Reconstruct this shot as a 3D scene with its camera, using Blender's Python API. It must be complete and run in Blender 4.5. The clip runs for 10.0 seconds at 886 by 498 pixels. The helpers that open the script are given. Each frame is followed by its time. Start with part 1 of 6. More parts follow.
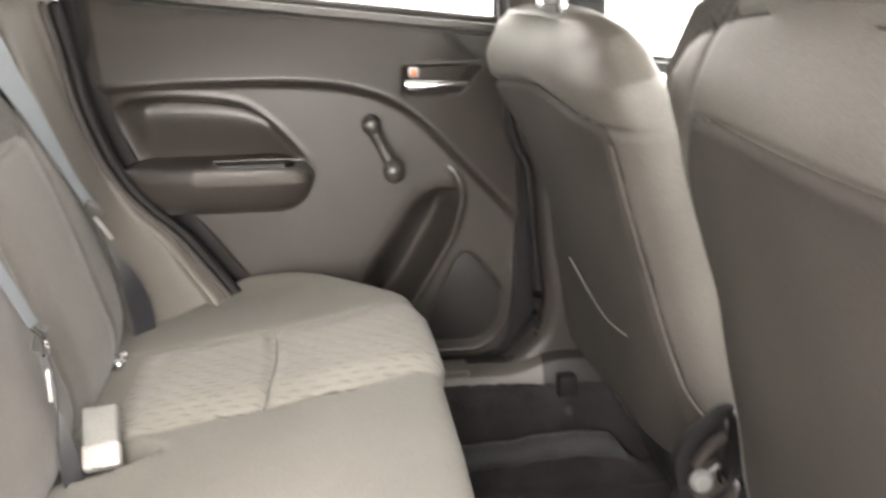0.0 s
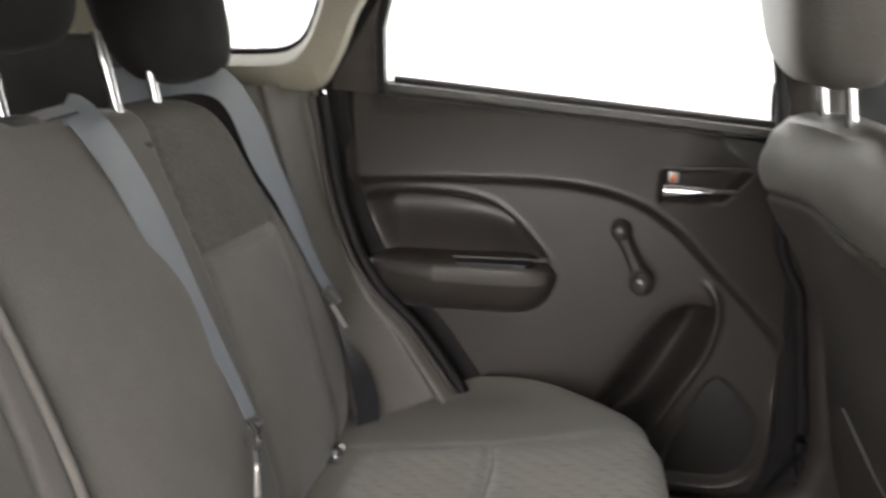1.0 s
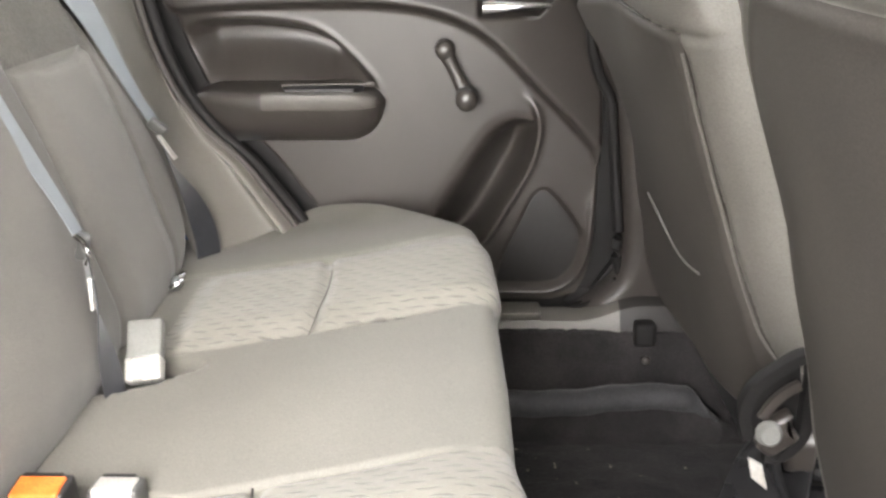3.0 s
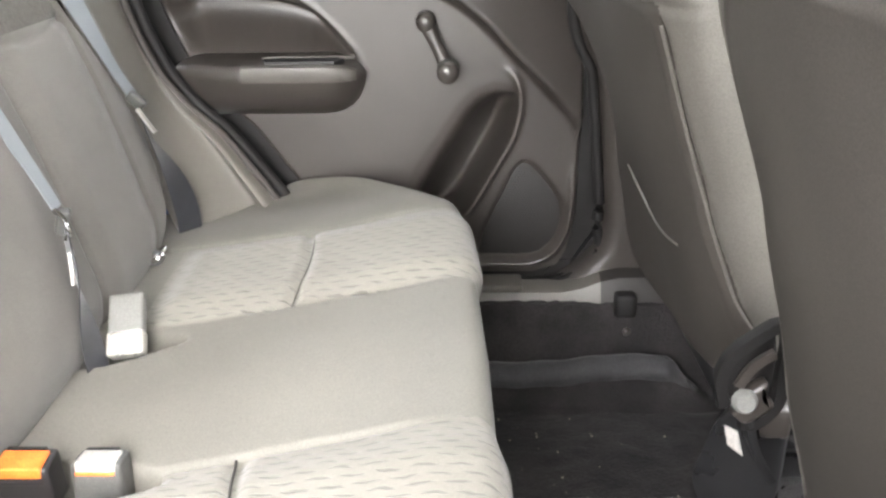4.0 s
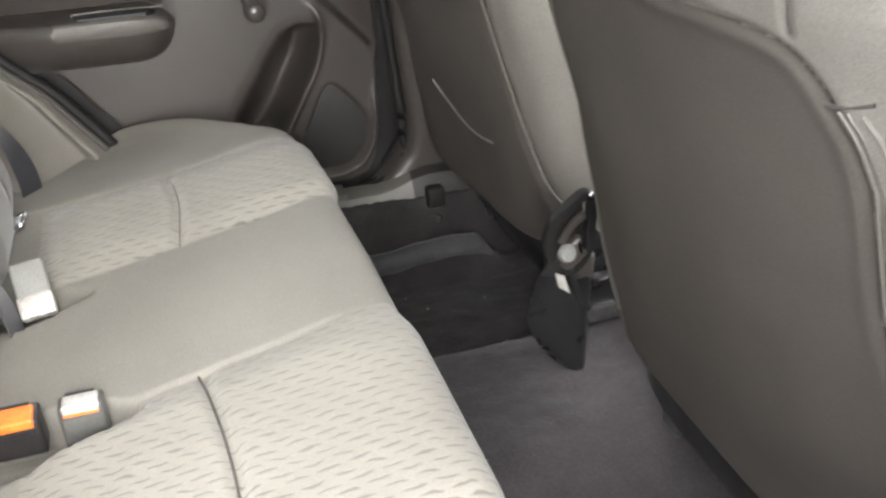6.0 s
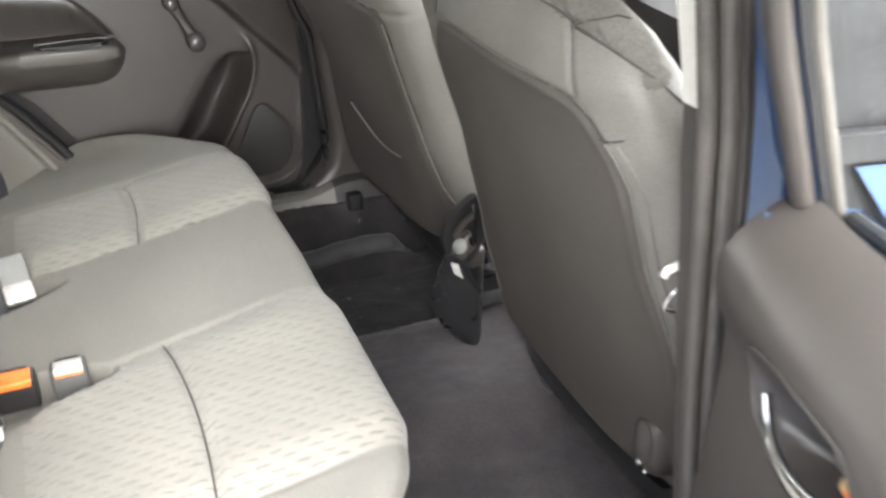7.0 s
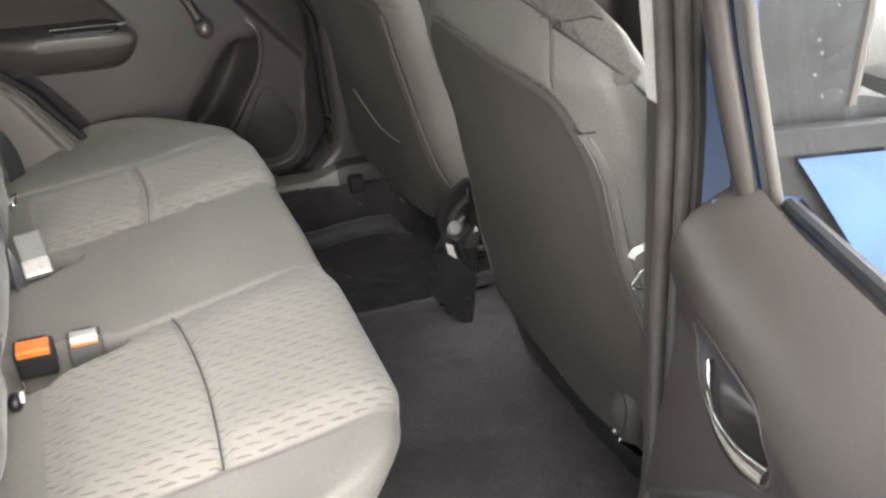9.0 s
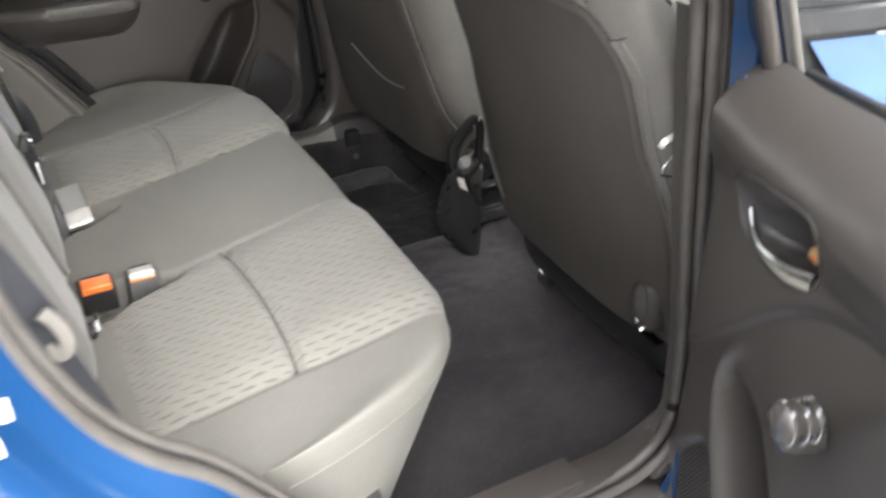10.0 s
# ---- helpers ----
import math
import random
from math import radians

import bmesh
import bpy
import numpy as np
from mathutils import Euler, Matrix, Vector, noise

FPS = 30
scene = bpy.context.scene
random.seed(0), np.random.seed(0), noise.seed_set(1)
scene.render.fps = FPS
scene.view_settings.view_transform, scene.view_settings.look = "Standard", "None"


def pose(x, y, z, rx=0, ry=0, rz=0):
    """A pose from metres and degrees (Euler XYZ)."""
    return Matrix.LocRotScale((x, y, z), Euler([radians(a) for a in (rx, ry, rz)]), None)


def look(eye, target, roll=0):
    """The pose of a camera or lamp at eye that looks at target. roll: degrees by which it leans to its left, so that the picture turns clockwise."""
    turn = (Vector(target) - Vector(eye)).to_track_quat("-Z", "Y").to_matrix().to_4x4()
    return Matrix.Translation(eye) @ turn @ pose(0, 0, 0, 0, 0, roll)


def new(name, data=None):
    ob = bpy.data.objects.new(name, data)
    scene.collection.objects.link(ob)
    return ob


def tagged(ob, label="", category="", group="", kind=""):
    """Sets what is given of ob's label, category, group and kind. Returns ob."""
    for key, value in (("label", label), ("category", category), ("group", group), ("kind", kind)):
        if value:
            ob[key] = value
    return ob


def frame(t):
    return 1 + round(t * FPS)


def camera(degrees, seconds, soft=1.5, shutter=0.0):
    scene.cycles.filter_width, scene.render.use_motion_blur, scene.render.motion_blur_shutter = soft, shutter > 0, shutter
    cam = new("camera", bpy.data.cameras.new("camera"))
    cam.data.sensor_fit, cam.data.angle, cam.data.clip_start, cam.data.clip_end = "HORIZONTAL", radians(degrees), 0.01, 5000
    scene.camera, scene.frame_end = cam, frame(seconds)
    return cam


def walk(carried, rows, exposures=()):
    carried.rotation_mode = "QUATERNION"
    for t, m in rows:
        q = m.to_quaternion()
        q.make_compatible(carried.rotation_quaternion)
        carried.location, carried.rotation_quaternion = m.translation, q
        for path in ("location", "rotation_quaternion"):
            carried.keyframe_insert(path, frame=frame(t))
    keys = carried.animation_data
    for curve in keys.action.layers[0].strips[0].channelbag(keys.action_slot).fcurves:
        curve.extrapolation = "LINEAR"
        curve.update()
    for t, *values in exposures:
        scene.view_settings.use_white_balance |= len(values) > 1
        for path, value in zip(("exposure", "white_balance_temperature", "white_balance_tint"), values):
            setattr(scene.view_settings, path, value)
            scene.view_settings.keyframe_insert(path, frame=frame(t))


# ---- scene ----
cam = camera(54.8, 10.0, soft=2.6, shutter=0.5)
PATH = [
    (0, (0.104, -0.045, 1.279), (0.317, 1.834, 0.629), 0.0),
    (0.5, (0.139, 0.017, 1.288), (0.039, 1.932, 0.719), 2.0),
    (0.8, (0.139, 0.040, 1.300), (-0.131, 1.851, 0.791), 1.0),
    (1, (0.138, 0.052, 1.304), (-0.26, 1.95, 0.816), 0.3),
    (1.3, (0.122, 0.067, 1.298), (-0.349, 1.863, 0.894), -0.7),
    (1.5, (0.114, 0.071, 1.289), (-0.413, 1.96, 0.896), -1.4),
    (1.8, (0.119, 0.061, 1.270), (-0.238, 1.865, 0.792), -0.3),
    (2, (0.127, 0.049, 1.258), (-0.131, 1.954, 0.705), -0.0),
    (2.3, (0.147, 0.030, 1.243), (-0.016, 1.826, 0.644), -0.7),
    (2.5, (0.16, 0.019, 1.234), (0.014, 1.896, 0.56), -1.0),
    (3, (0.176, -0.002, 1.217), (0.12, 1.858, 0.483), -0.7),
    (3.2, (0.176, -0.001, 1.219), (0.145, 1.856, 0.462), -0.6),
    (4.3, (0.180, -0.012, 1.217), (0.169, 1.822, 0.424), -0.5),
    (4.5, (0.175, -0.018, 1.216), (0.19, 1.816, 0.419), -0.4),
    (5, (0.143, -0.044, 1.238), (0.338, 1.707, 0.292), -2.2),
    (5.3, (0.116, -0.067, 1.272), (0.400, 1.566, 0.343), -1.8),
    (5.5, (0.095, -0.085, 1.297), (0.477, 1.6, 0.289), -2.2),
    (5.7, (0.060, -0.112, 1.304), (0.511, 1.552, 0.285), -2.1),
    (6.8, (-0.055, -0.313, 1.415), (0.664, 1.268, 0.423), 0.6),
    (7, (-0.054, -0.374, 1.434), (0.664, 1.202, 0.434), 1.1),
    (7.2, (-0.059, -0.415, 1.451), (0.651, 1.063, 0.491), 3.7),
    (7.5, (-0.074, -0.442, 1.466), (0.645, 1.129, 0.459), 4.2),
    (7.8, (-0.080, -0.450, 1.469), (0.569, 1.054, 0.507), 2.3),
    (8, (-0.081, -0.451, 1.469), (0.617, 1.131, 0.464), 2.2),
    (8.3, (-0.077, -0.441, 1.463), (0.578, 1.054, 0.490), 1.3),
    (8.5, (-0.071, -0.436, 1.459), (0.596, 1.143, 0.429), 0.8),
    (8.8, (-0.064, -0.436, 1.464), (0.587, 1.053, 0.480), 1.5),
    (9, (-0.062, -0.437, 1.467), (0.635, 1.126, 0.432), 1.5),
    (9.3, (-0.066, -0.444, 1.465), (0.610, 1.026, 0.469), 1.7),
    (9.5, (-0.08, -0.457, 1.461), (0.606, 1.098, 0.408), 0.5),
    (9.8, (-0.154, -0.488, 1.454), (0.578, 0.938, 0.435), 0.8),
    (10, (-0.231, -0.514, 1.449), (0.572, 0.975, 0.382), 0.2),
]
EXPOSURES = [  # seconds, stops, kelvin, tint
    (0, 4.5, 7150, 14), (0.5, 4.15, 7100, 16), (1, 3.2, 6800, 13), (1.5, 2.65, 6500, 11), (2, 3.5, 6850, 14), (2.5, 4.42, 7000, 14),
    (3, 4.7, 6900, 12), (3.2, 4.8, 6850, 12), (4.5, 4.75, 6700, 11), (5.5, 4.42, 6750, 11), (6.8, 4.38, 6650, 10), (7, 4.35, 6600, 10), (7.5, 4.05, 6600, 10), (8, 3.95, 6750, 12), (9, 3.88, 6750, 12), (10, 3.7, 6600, 11)]
walk(cam, [(t, look(eye, target, roll)) for t, eye, target, roll in PATH], EXPOSURES)

# ---- daylight: bright overcast sky with a weak, wide sun ----
world = bpy.data.worlds.new("sky")
scene.world = world
world.use_nodes = True
wn = world.node_tree
bg = wn.nodes["Background"]
sky = wn.nodes.new("ShaderNodeTexSky")
sky.sky_type = "NISHITA"
sky.sun_disc = False
SUN_EL, SUN_AZ = 36.0, 172.0
sky.sun_elevation, sky.sun_rotation = radians(SUN_EL), radians(SUN_AZ)
sky.air_density, sky.dust_density, sky.ozone_density = 1.0, 1.0, 1.0
soft_sky = wn.nodes.new("ShaderNodeHueSaturation")
soft_sky.inputs["Saturation"].default_value = 0.35
wn.links.new(sky.outputs[0], soft_sky.inputs["Color"])
veil = wn.nodes.new("ShaderNodeMix")   # thin even cloud over the clear sky
veil.data_type = "RGBA"
veil.inputs[0].default_value = 0.5
veil.inputs[7].default_value = (6.0, 6.08, 6.18, 1)
wn.links.new(soft_sky.outputs[0], veil.inputs[6])
wn.links.new(veil.outputs[2], bg.inputs["Color"])
bg.inputs["Strength"].default_value = 0.12
sun = new("sun", bpy.data.lights.new("sun", "SUN"))
sun.data.energy, sun.data.angle, sun.data.color = 0.9, radians(90), (0.985, 0.99, 1.0)
az, el = radians(SUN_AZ), radians(SUN_EL)
sun_from = Vector((math.sin(az) * math.cos(el), math.cos(az) * math.cos(el), math.sin(el)))
sun.matrix_world = look(sun_from * 20, (0, 0, 0))


# ---- materials ----
def base_mat(name, rough=0.6, metal=0.0, spec=0.5):
    m = bpy.data.materials.new(name)
    m.use_nodes = True
    t = m.node_tree
    b = t.nodes["Principled BSDF"]
    b.inputs["Roughness"].default_value = rough
    b.inputs["Metallic"].default_value = metal
    b.inputs["Specular IOR Level"].default_value = spec
    return m, t, b


def noise_tex(t, scale, detail=4.0, rough=0.6, stretch=None):
    tc = t.nodes.new("ShaderNodeTexCoord")
    n = t.nodes.new("ShaderNodeTexNoise")
    n.inputs["Scale"].default_value = scale
    n.inputs["Detail"].default_value = detail
    n.inputs["Roughness"].default_value = rough
    if stretch:
        mp = t.nodes.new("ShaderNodeMapping")
        mp.inputs["Scale"].default_value = stretch
        t.links.new(tc.outputs["Object"], mp.inputs["Vector"])
        t.links.new(mp.outputs[0], n.inputs["Vector"])
    else:
        t.links.new(tc.outputs["Object"], n.inputs["Vector"])
    return n


def ramp(t, fac, a, b, lo=0.3, hi=0.7):
    r = t.nodes.new("ShaderNodeValToRGB")
    r.color_ramp.elements[0].position, r.color_ramp.elements[1].position = lo, hi
    r.color_ramp.elements[0].color, r.color_ramp.elements[1].color = (*a, 1), (*b, 1)
    t.links.new(fac, r.inputs["Fac"])
    return r.outputs["Color"]


def mixc(t, fac, a, b, mode="MIX"):
    m = t.nodes.new("ShaderNodeMix")
    m.data_type, m.blend_type = "RGBA", mode
    for sock, v in ((m.inputs[0], fac), (m.inputs[6], a), (m.inputs[7], b)):
        if isinstance(v, bpy.types.NodeSocket):
            t.links.new(v, sock)
        else:
            sock.default_value = v if isinstance(v, float) else (*v, 1)
    return m.outputs[2]


def bump(t, b, height, strength, dist):
    n = t.nodes.new("ShaderNodeBump")
    n.inputs["Strength"].default_value = strength
    n.inputs["Distance"].default_value = dist
    t.links.new(height, n.inputs["Height"])
    t.links.new(n.outputs[0], b.inputs["Normal"])
    return n


def math_node(t, op, a, b=None, c=None):
    n = t.nodes.new("ShaderNodeMath")
    n.operation = op
    for k, v in enumerate((a, b, c)):
        if v is None:
            continue
        if isinstance(v, bpy.types.NodeSocket):
            t.links.new(v, n.inputs[k])
        else:
            n.inputs[k].default_value = v
    return n.outputs[0]


def two_scale(name, dark, light, big, fine, rough, bump_strength, bump_dist, metal=0.0, spec=0.5, sheen=0.0, stretch=None):
    """A surface with stains at one scale and grain at another."""
    m, t, b = base_mat(name, rough, metal, spec)
    n1, n2 = noise_tex(t, big, 3.0), noise_tex(t, fine, 2.0, 0.7, stretch)
    c = ramp(t, n1.outputs["Fac"], dark, light, 0.35, 0.65)
    g = ramp(t, n2.outputs["Fac"], (0.72, 0.72, 0.72), (1.0, 1.0, 1.0), 0.35, 0.65)
    t.links.new(mixc(t, 1.0, c, g, "MULTIPLY"), b.inputs["Base Color"])
    r = t.nodes.new("ShaderNodeMapRange")
    r.inputs["To Min"].default_value, r.inputs["To Max"].default_value = max(rough - 0.08, 0.03), min(rough + 0.08, 1.0)
    t.links.new(n1.outputs["Fac"], r.inputs["Value"])
    t.links.new(r.outputs[0], b.inputs["Roughness"])
    if bump_strength:
        bump(t, b, n2.outputs["Fac"], bump_strength, bump_dist)
    if sheen:
        b.inputs["Sheen Weight"].default_value = sheen
        b.inputs["Sheen Roughness"].default_value = 0.4
    return m


M = {}
M["cloth"] = two_scale("seat_cloth", (0.145, 0.136, 0.123), (0.172, 0.161, 0.145), 7, 900, 0.85, 0.25, 0.0006, spec=0.25, sheen=0.25)
M["cloth_side"] = two_scale("seat_vinyl", (0.185, 0.176, 0.155), (0.205, 0.195, 0.172), 9, 700, 0.6, 0.15, 0.0004, spec=0.4, sheen=0.1)
M["back_cloth"] = two_scale("seat_back_cloth", (0.066, 0.059, 0.0525), (0.083, 0.074, 0.0655), 6, 800, 0.75, 0.2, 0.0005, spec=0.25)
M["head_cloth"] = two_scale("headrest_cloth", (0.016, 0.015, 0.0145), (0.026, 0.024, 0.023), 7, 900, 0.85, 0.25, 0.0006, spec=0.2, sheen=0.05)
M["front_vinyl"] = two_scale("front_seat_vinyl", (0.148, 0.139, 0.124), (0.172, 0.162, 0.144), 9, 700, 0.46, 0.10, 0.0003, spec=0.4)
M["thread"] = two_scale("seam_thread", (0.05, 0.047, 0.042), (0.07, 0.065, 0.06), 40, 900, 0.8, 0.0, 0)
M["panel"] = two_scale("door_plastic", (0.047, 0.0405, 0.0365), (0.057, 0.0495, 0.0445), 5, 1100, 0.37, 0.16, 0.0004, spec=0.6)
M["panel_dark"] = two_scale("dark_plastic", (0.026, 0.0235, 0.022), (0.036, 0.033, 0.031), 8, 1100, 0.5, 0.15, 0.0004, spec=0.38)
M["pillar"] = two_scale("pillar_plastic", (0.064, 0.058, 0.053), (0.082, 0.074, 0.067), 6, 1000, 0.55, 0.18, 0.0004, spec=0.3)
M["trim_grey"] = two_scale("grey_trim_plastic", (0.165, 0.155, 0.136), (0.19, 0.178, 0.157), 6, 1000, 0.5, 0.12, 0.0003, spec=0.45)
M["beige"] = two_scale("beige_trim_plastic", (0.5, 0.47, 0.37), (0.55, 0.52, 0.42), 5, 900, 0.5, 0.1, 0.0003, spec=0.4)
M["pale_trim"] = two_scale("pale_trim_plastic", (0.7, 0.685, 0.63), (0.76, 0.745, 0.69), 5, 900, 0.5, 0.08, 0.0003, spec=0.4)
M["headliner"] = two_scale("headliner_felt", (0.55, 0.52, 0.46), (0.6, 0.57, 0.5), 6, 500, 0.95, 0.2, 0.0006, spec=0.1)
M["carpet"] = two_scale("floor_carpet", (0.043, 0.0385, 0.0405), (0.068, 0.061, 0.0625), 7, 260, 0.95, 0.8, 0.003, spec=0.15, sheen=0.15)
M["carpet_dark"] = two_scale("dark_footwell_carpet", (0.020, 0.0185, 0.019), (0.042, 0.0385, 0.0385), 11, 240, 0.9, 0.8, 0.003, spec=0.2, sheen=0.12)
M["carpet_lit"] = two_scale("lit_carpet_ridge", (0.034, 0.034, 0.0355), (0.058, 0.057, 0.059), 14, 240, 0.7, 0.5, 0.002, spec=0.3, sheen=0.25)
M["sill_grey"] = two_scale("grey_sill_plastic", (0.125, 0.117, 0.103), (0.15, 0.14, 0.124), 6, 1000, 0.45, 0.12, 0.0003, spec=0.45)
M["buckle_grey"] = two_scale("mid_grey_buckle_plastic", (0.075, 0.075, 0.072), (0.095, 0.095, 0.09), 25, 700, 0.4, 0.1, 0.0002)
M["grip_grey"] = two_scale("grey_grip_plastic", (0.120, 0.111, 0.101), (0.145, 0.134, 0.122), 6, 1000, 0.42, 0.1, 0.0003, spec=0.5)
M["crank"] = two_scale("smooth_crank_plastic", (0.050, 0.044, 0.040), (0.060, 0.053, 0.048), 12, 900, 0.26, 0.05, 0.0002, spec=0.55)
M["brass"] = two_scale("brassy_plated_steel", (0.62, 0.43, 0.2), (0.72, 0.52, 0.27), 40, 400, 0.28, 0.05, 0.0002, metal=0.8)
M["seal_black"] = two_scale("matt_black_seal", (0.010, 0.0095, 0.0095), (0.017, 0.016, 0.016), 20, 500, 0.62, 0.15, 0.0004, spec=0.3)
M["rubber"] = two_scale("black_rubber", (0.012, 0.012, 0.013), (0.02, 0.02, 0.021), 20, 600, 0.45, 0.1, 0.0003)
M["seal"] = two_scale("brown_rubber_seal", (0.075, 0.067, 0.06), (0.098, 0.087, 0.077), 30, 700, 0.4, 0.12, 0.0003)
M["seal_pale"] = two_scale("grey_brown_seal", (0.07, 0.063, 0.055), (0.09, 0.081, 0.071), 18, 700, 0.55, 0.15, 0.0003)
M["black_gloss"] = two_scale("satin_black", (0.012, 0.012, 0.013), (0.018, 0.018, 0.019), 12, 500, 0.28, 0.05, 0.0002)
M["chrome"] = two_scale("chrome", (0.72, 0.72, 0.73), (0.8, 0.8, 0.8), 20, 300, 0.12, 0.0, 0, metal=1.0)
M["steel"] = two_scale("steel", (0.4, 0.4, 0.4), (0.5, 0.5, 0.5), 30, 400, 0.3, 0.1, 0.0003, metal=1.0)
M["buckle"] = two_scale("grey_buckle_plastic", (0.19, 0.19, 0.18), (0.22, 0.22, 0.21), 25, 700, 0.4, 0.1, 0.0002)
M["buckle_dark"] = two_scale("black_buckle_plastic", (0.016, 0.015, 0.015), (0.024, 0.022, 0.022), 25, 700, 0.4, 0.1, 0.0002)
M["silver"] = two_scale("worn_silver", (0.62, 0.6, 0.56), (0.72, 0.7, 0.66), 40, 500, 0.3, 0.1, 0.0002, metal=0.4)
M["orange"] = two_scale("orange_plastic", (0.8, 0.17, 0.03), (0.9, 0.23, 0.045), 60, 600, 0.35, 0.05, 0.0002)
M["concrete"] = two_scale("wet_yard_concrete", (0.17, 0.168, 0.163), (0.23, 0.226, 0.219), 0.8, 60, 0.9, 0.8, 0.004, spec=0.3)
M["webbing_dark"] = two_scale("dark_belt_webbing", (0.02, 0.021, 0.025), (0.032, 0.034, 0.04), 30, 1200, 0.5, 0.25, 0.0004, spec=0.5, sheen=0.3)
M["crumb"] = two_scale("crumb", (0.22, 0.19, 0.15), (0.34, 0.3, 0.25), 60, 500, 0.9, 0.2, 0.0004)
M["blocker_wall"] = two_scale("grey_blocker_render", (0.10, 0.095, 0.087), (0.16, 0.15, 0.137), 1.2, 40, 0.9, 0.6, 0.003, spec=0.2)
M["white_wall"] = two_scale("white_wall_paint", (0.72, 0.715, 0.70), (0.80, 0.795, 0.78), 0.9, 40, 0.85, 0.4, 0.002, spec=0.2)
M["white_film"] = two_scale("white_film", (0.75, 0.75, 0.74), (0.82, 0.82, 0.81), 30, 300, 0.35, 0.0, 0)
M["black_film"] = two_scale("black_film_with_droplets", (0.018, 0.0185, 0.019), (0.03, 0.031, 0.032), 14, 160, 0.5, 0.35, 0.001, spec=0.3)

# belt webbing: fine ribs along the strap
m, t, b = base_mat("belt_webbing", 0.45, 0.0, 0.6)
n1 = noise_tex(t, 12, 3)
t.links.new(ramp(t, n1.outputs["Fac"], (0.15, 0.165, 0.18), (0.18, 0.195, 0.21)), b.inputs["Base Color"])
n2 = noise_tex(t, 1500, 2)
bump(t, b, n2.outputs["Fac"], 0.3, 0.0004)
b.inputs["Sheen Weight"].default_value = 0.5
b.inputs["Sheen Roughness"].default_value = 0.3
M["webbing"] = m

# blue metallic paint with a clear coat
m, t, b = base_mat("blue_metallic_paint", 0.35, 0.35, 0.5)
n1 = noise_tex(t, 2.5, 2)
n2 = noise_tex(t, 1800, 2)
c = ramp(t, n1.outputs["Fac"], (0.008, 0.055, 0.165), (0.013, 0.072, 0.205))
g = ramp(t, n2.outputs["Fac"], (0.8, 0.85, 0.9), (1.1, 1.1, 1.05))
t.links.new(mixc(t, 1.0, c, g, "MULTIPLY"), b.inputs["Base Color"])
b.inputs["Coat Weight"].default_value = 1.0
b.inputs["Coat Roughness"].default_value = 0.04
b.inputs["Coat IOR"].default_value = 1.9
M["paint"] = m

# clear glass
m = bpy.data.materials.new("window_glass")
m.use_nodes = True
t = m.node_tree
t.nodes.clear()
o = t.nodes.new("ShaderNodeOutputMaterial")
tr, gl, mx, fr = (t.nodes.new("ShaderNode" + k) for k in ("BsdfTransparent", "BsdfGlossy", "MixShader", "LayerWeight"))
tr.inputs["Color"].default_value = (0.975, 0.985, 0.98, 1)
gl.inputs["Roughness"].default_value = 0.02
fr.inputs["Blend"].default_value = 0.5
gloss = math_node(t, "ADD", math_node(t, "MULTIPLY", math_node(t, "POWER", fr.outputs["Facing"], 4.0), 0.25), 0.02)
t.links.new(gloss, mx.inputs[0])
t.links.new(tr.outputs[0], mx.inputs[1])
t.links.new(gl.outputs[0], mx.inputs[2])
t.links.new(mx.outputs[0], o.inputs["Surface"])
M["glass"] = m

m, t, b = base_mat("rain_water", 0.02, 0.0, 0.5)
b.inputs["Base Color"].default_value = (0.95, 0.97, 0.98, 1)
b.inputs["Transmission Weight"].default_value = 1.0
b.inputs["IOR"].default_value = 1.33
M["water"] = m


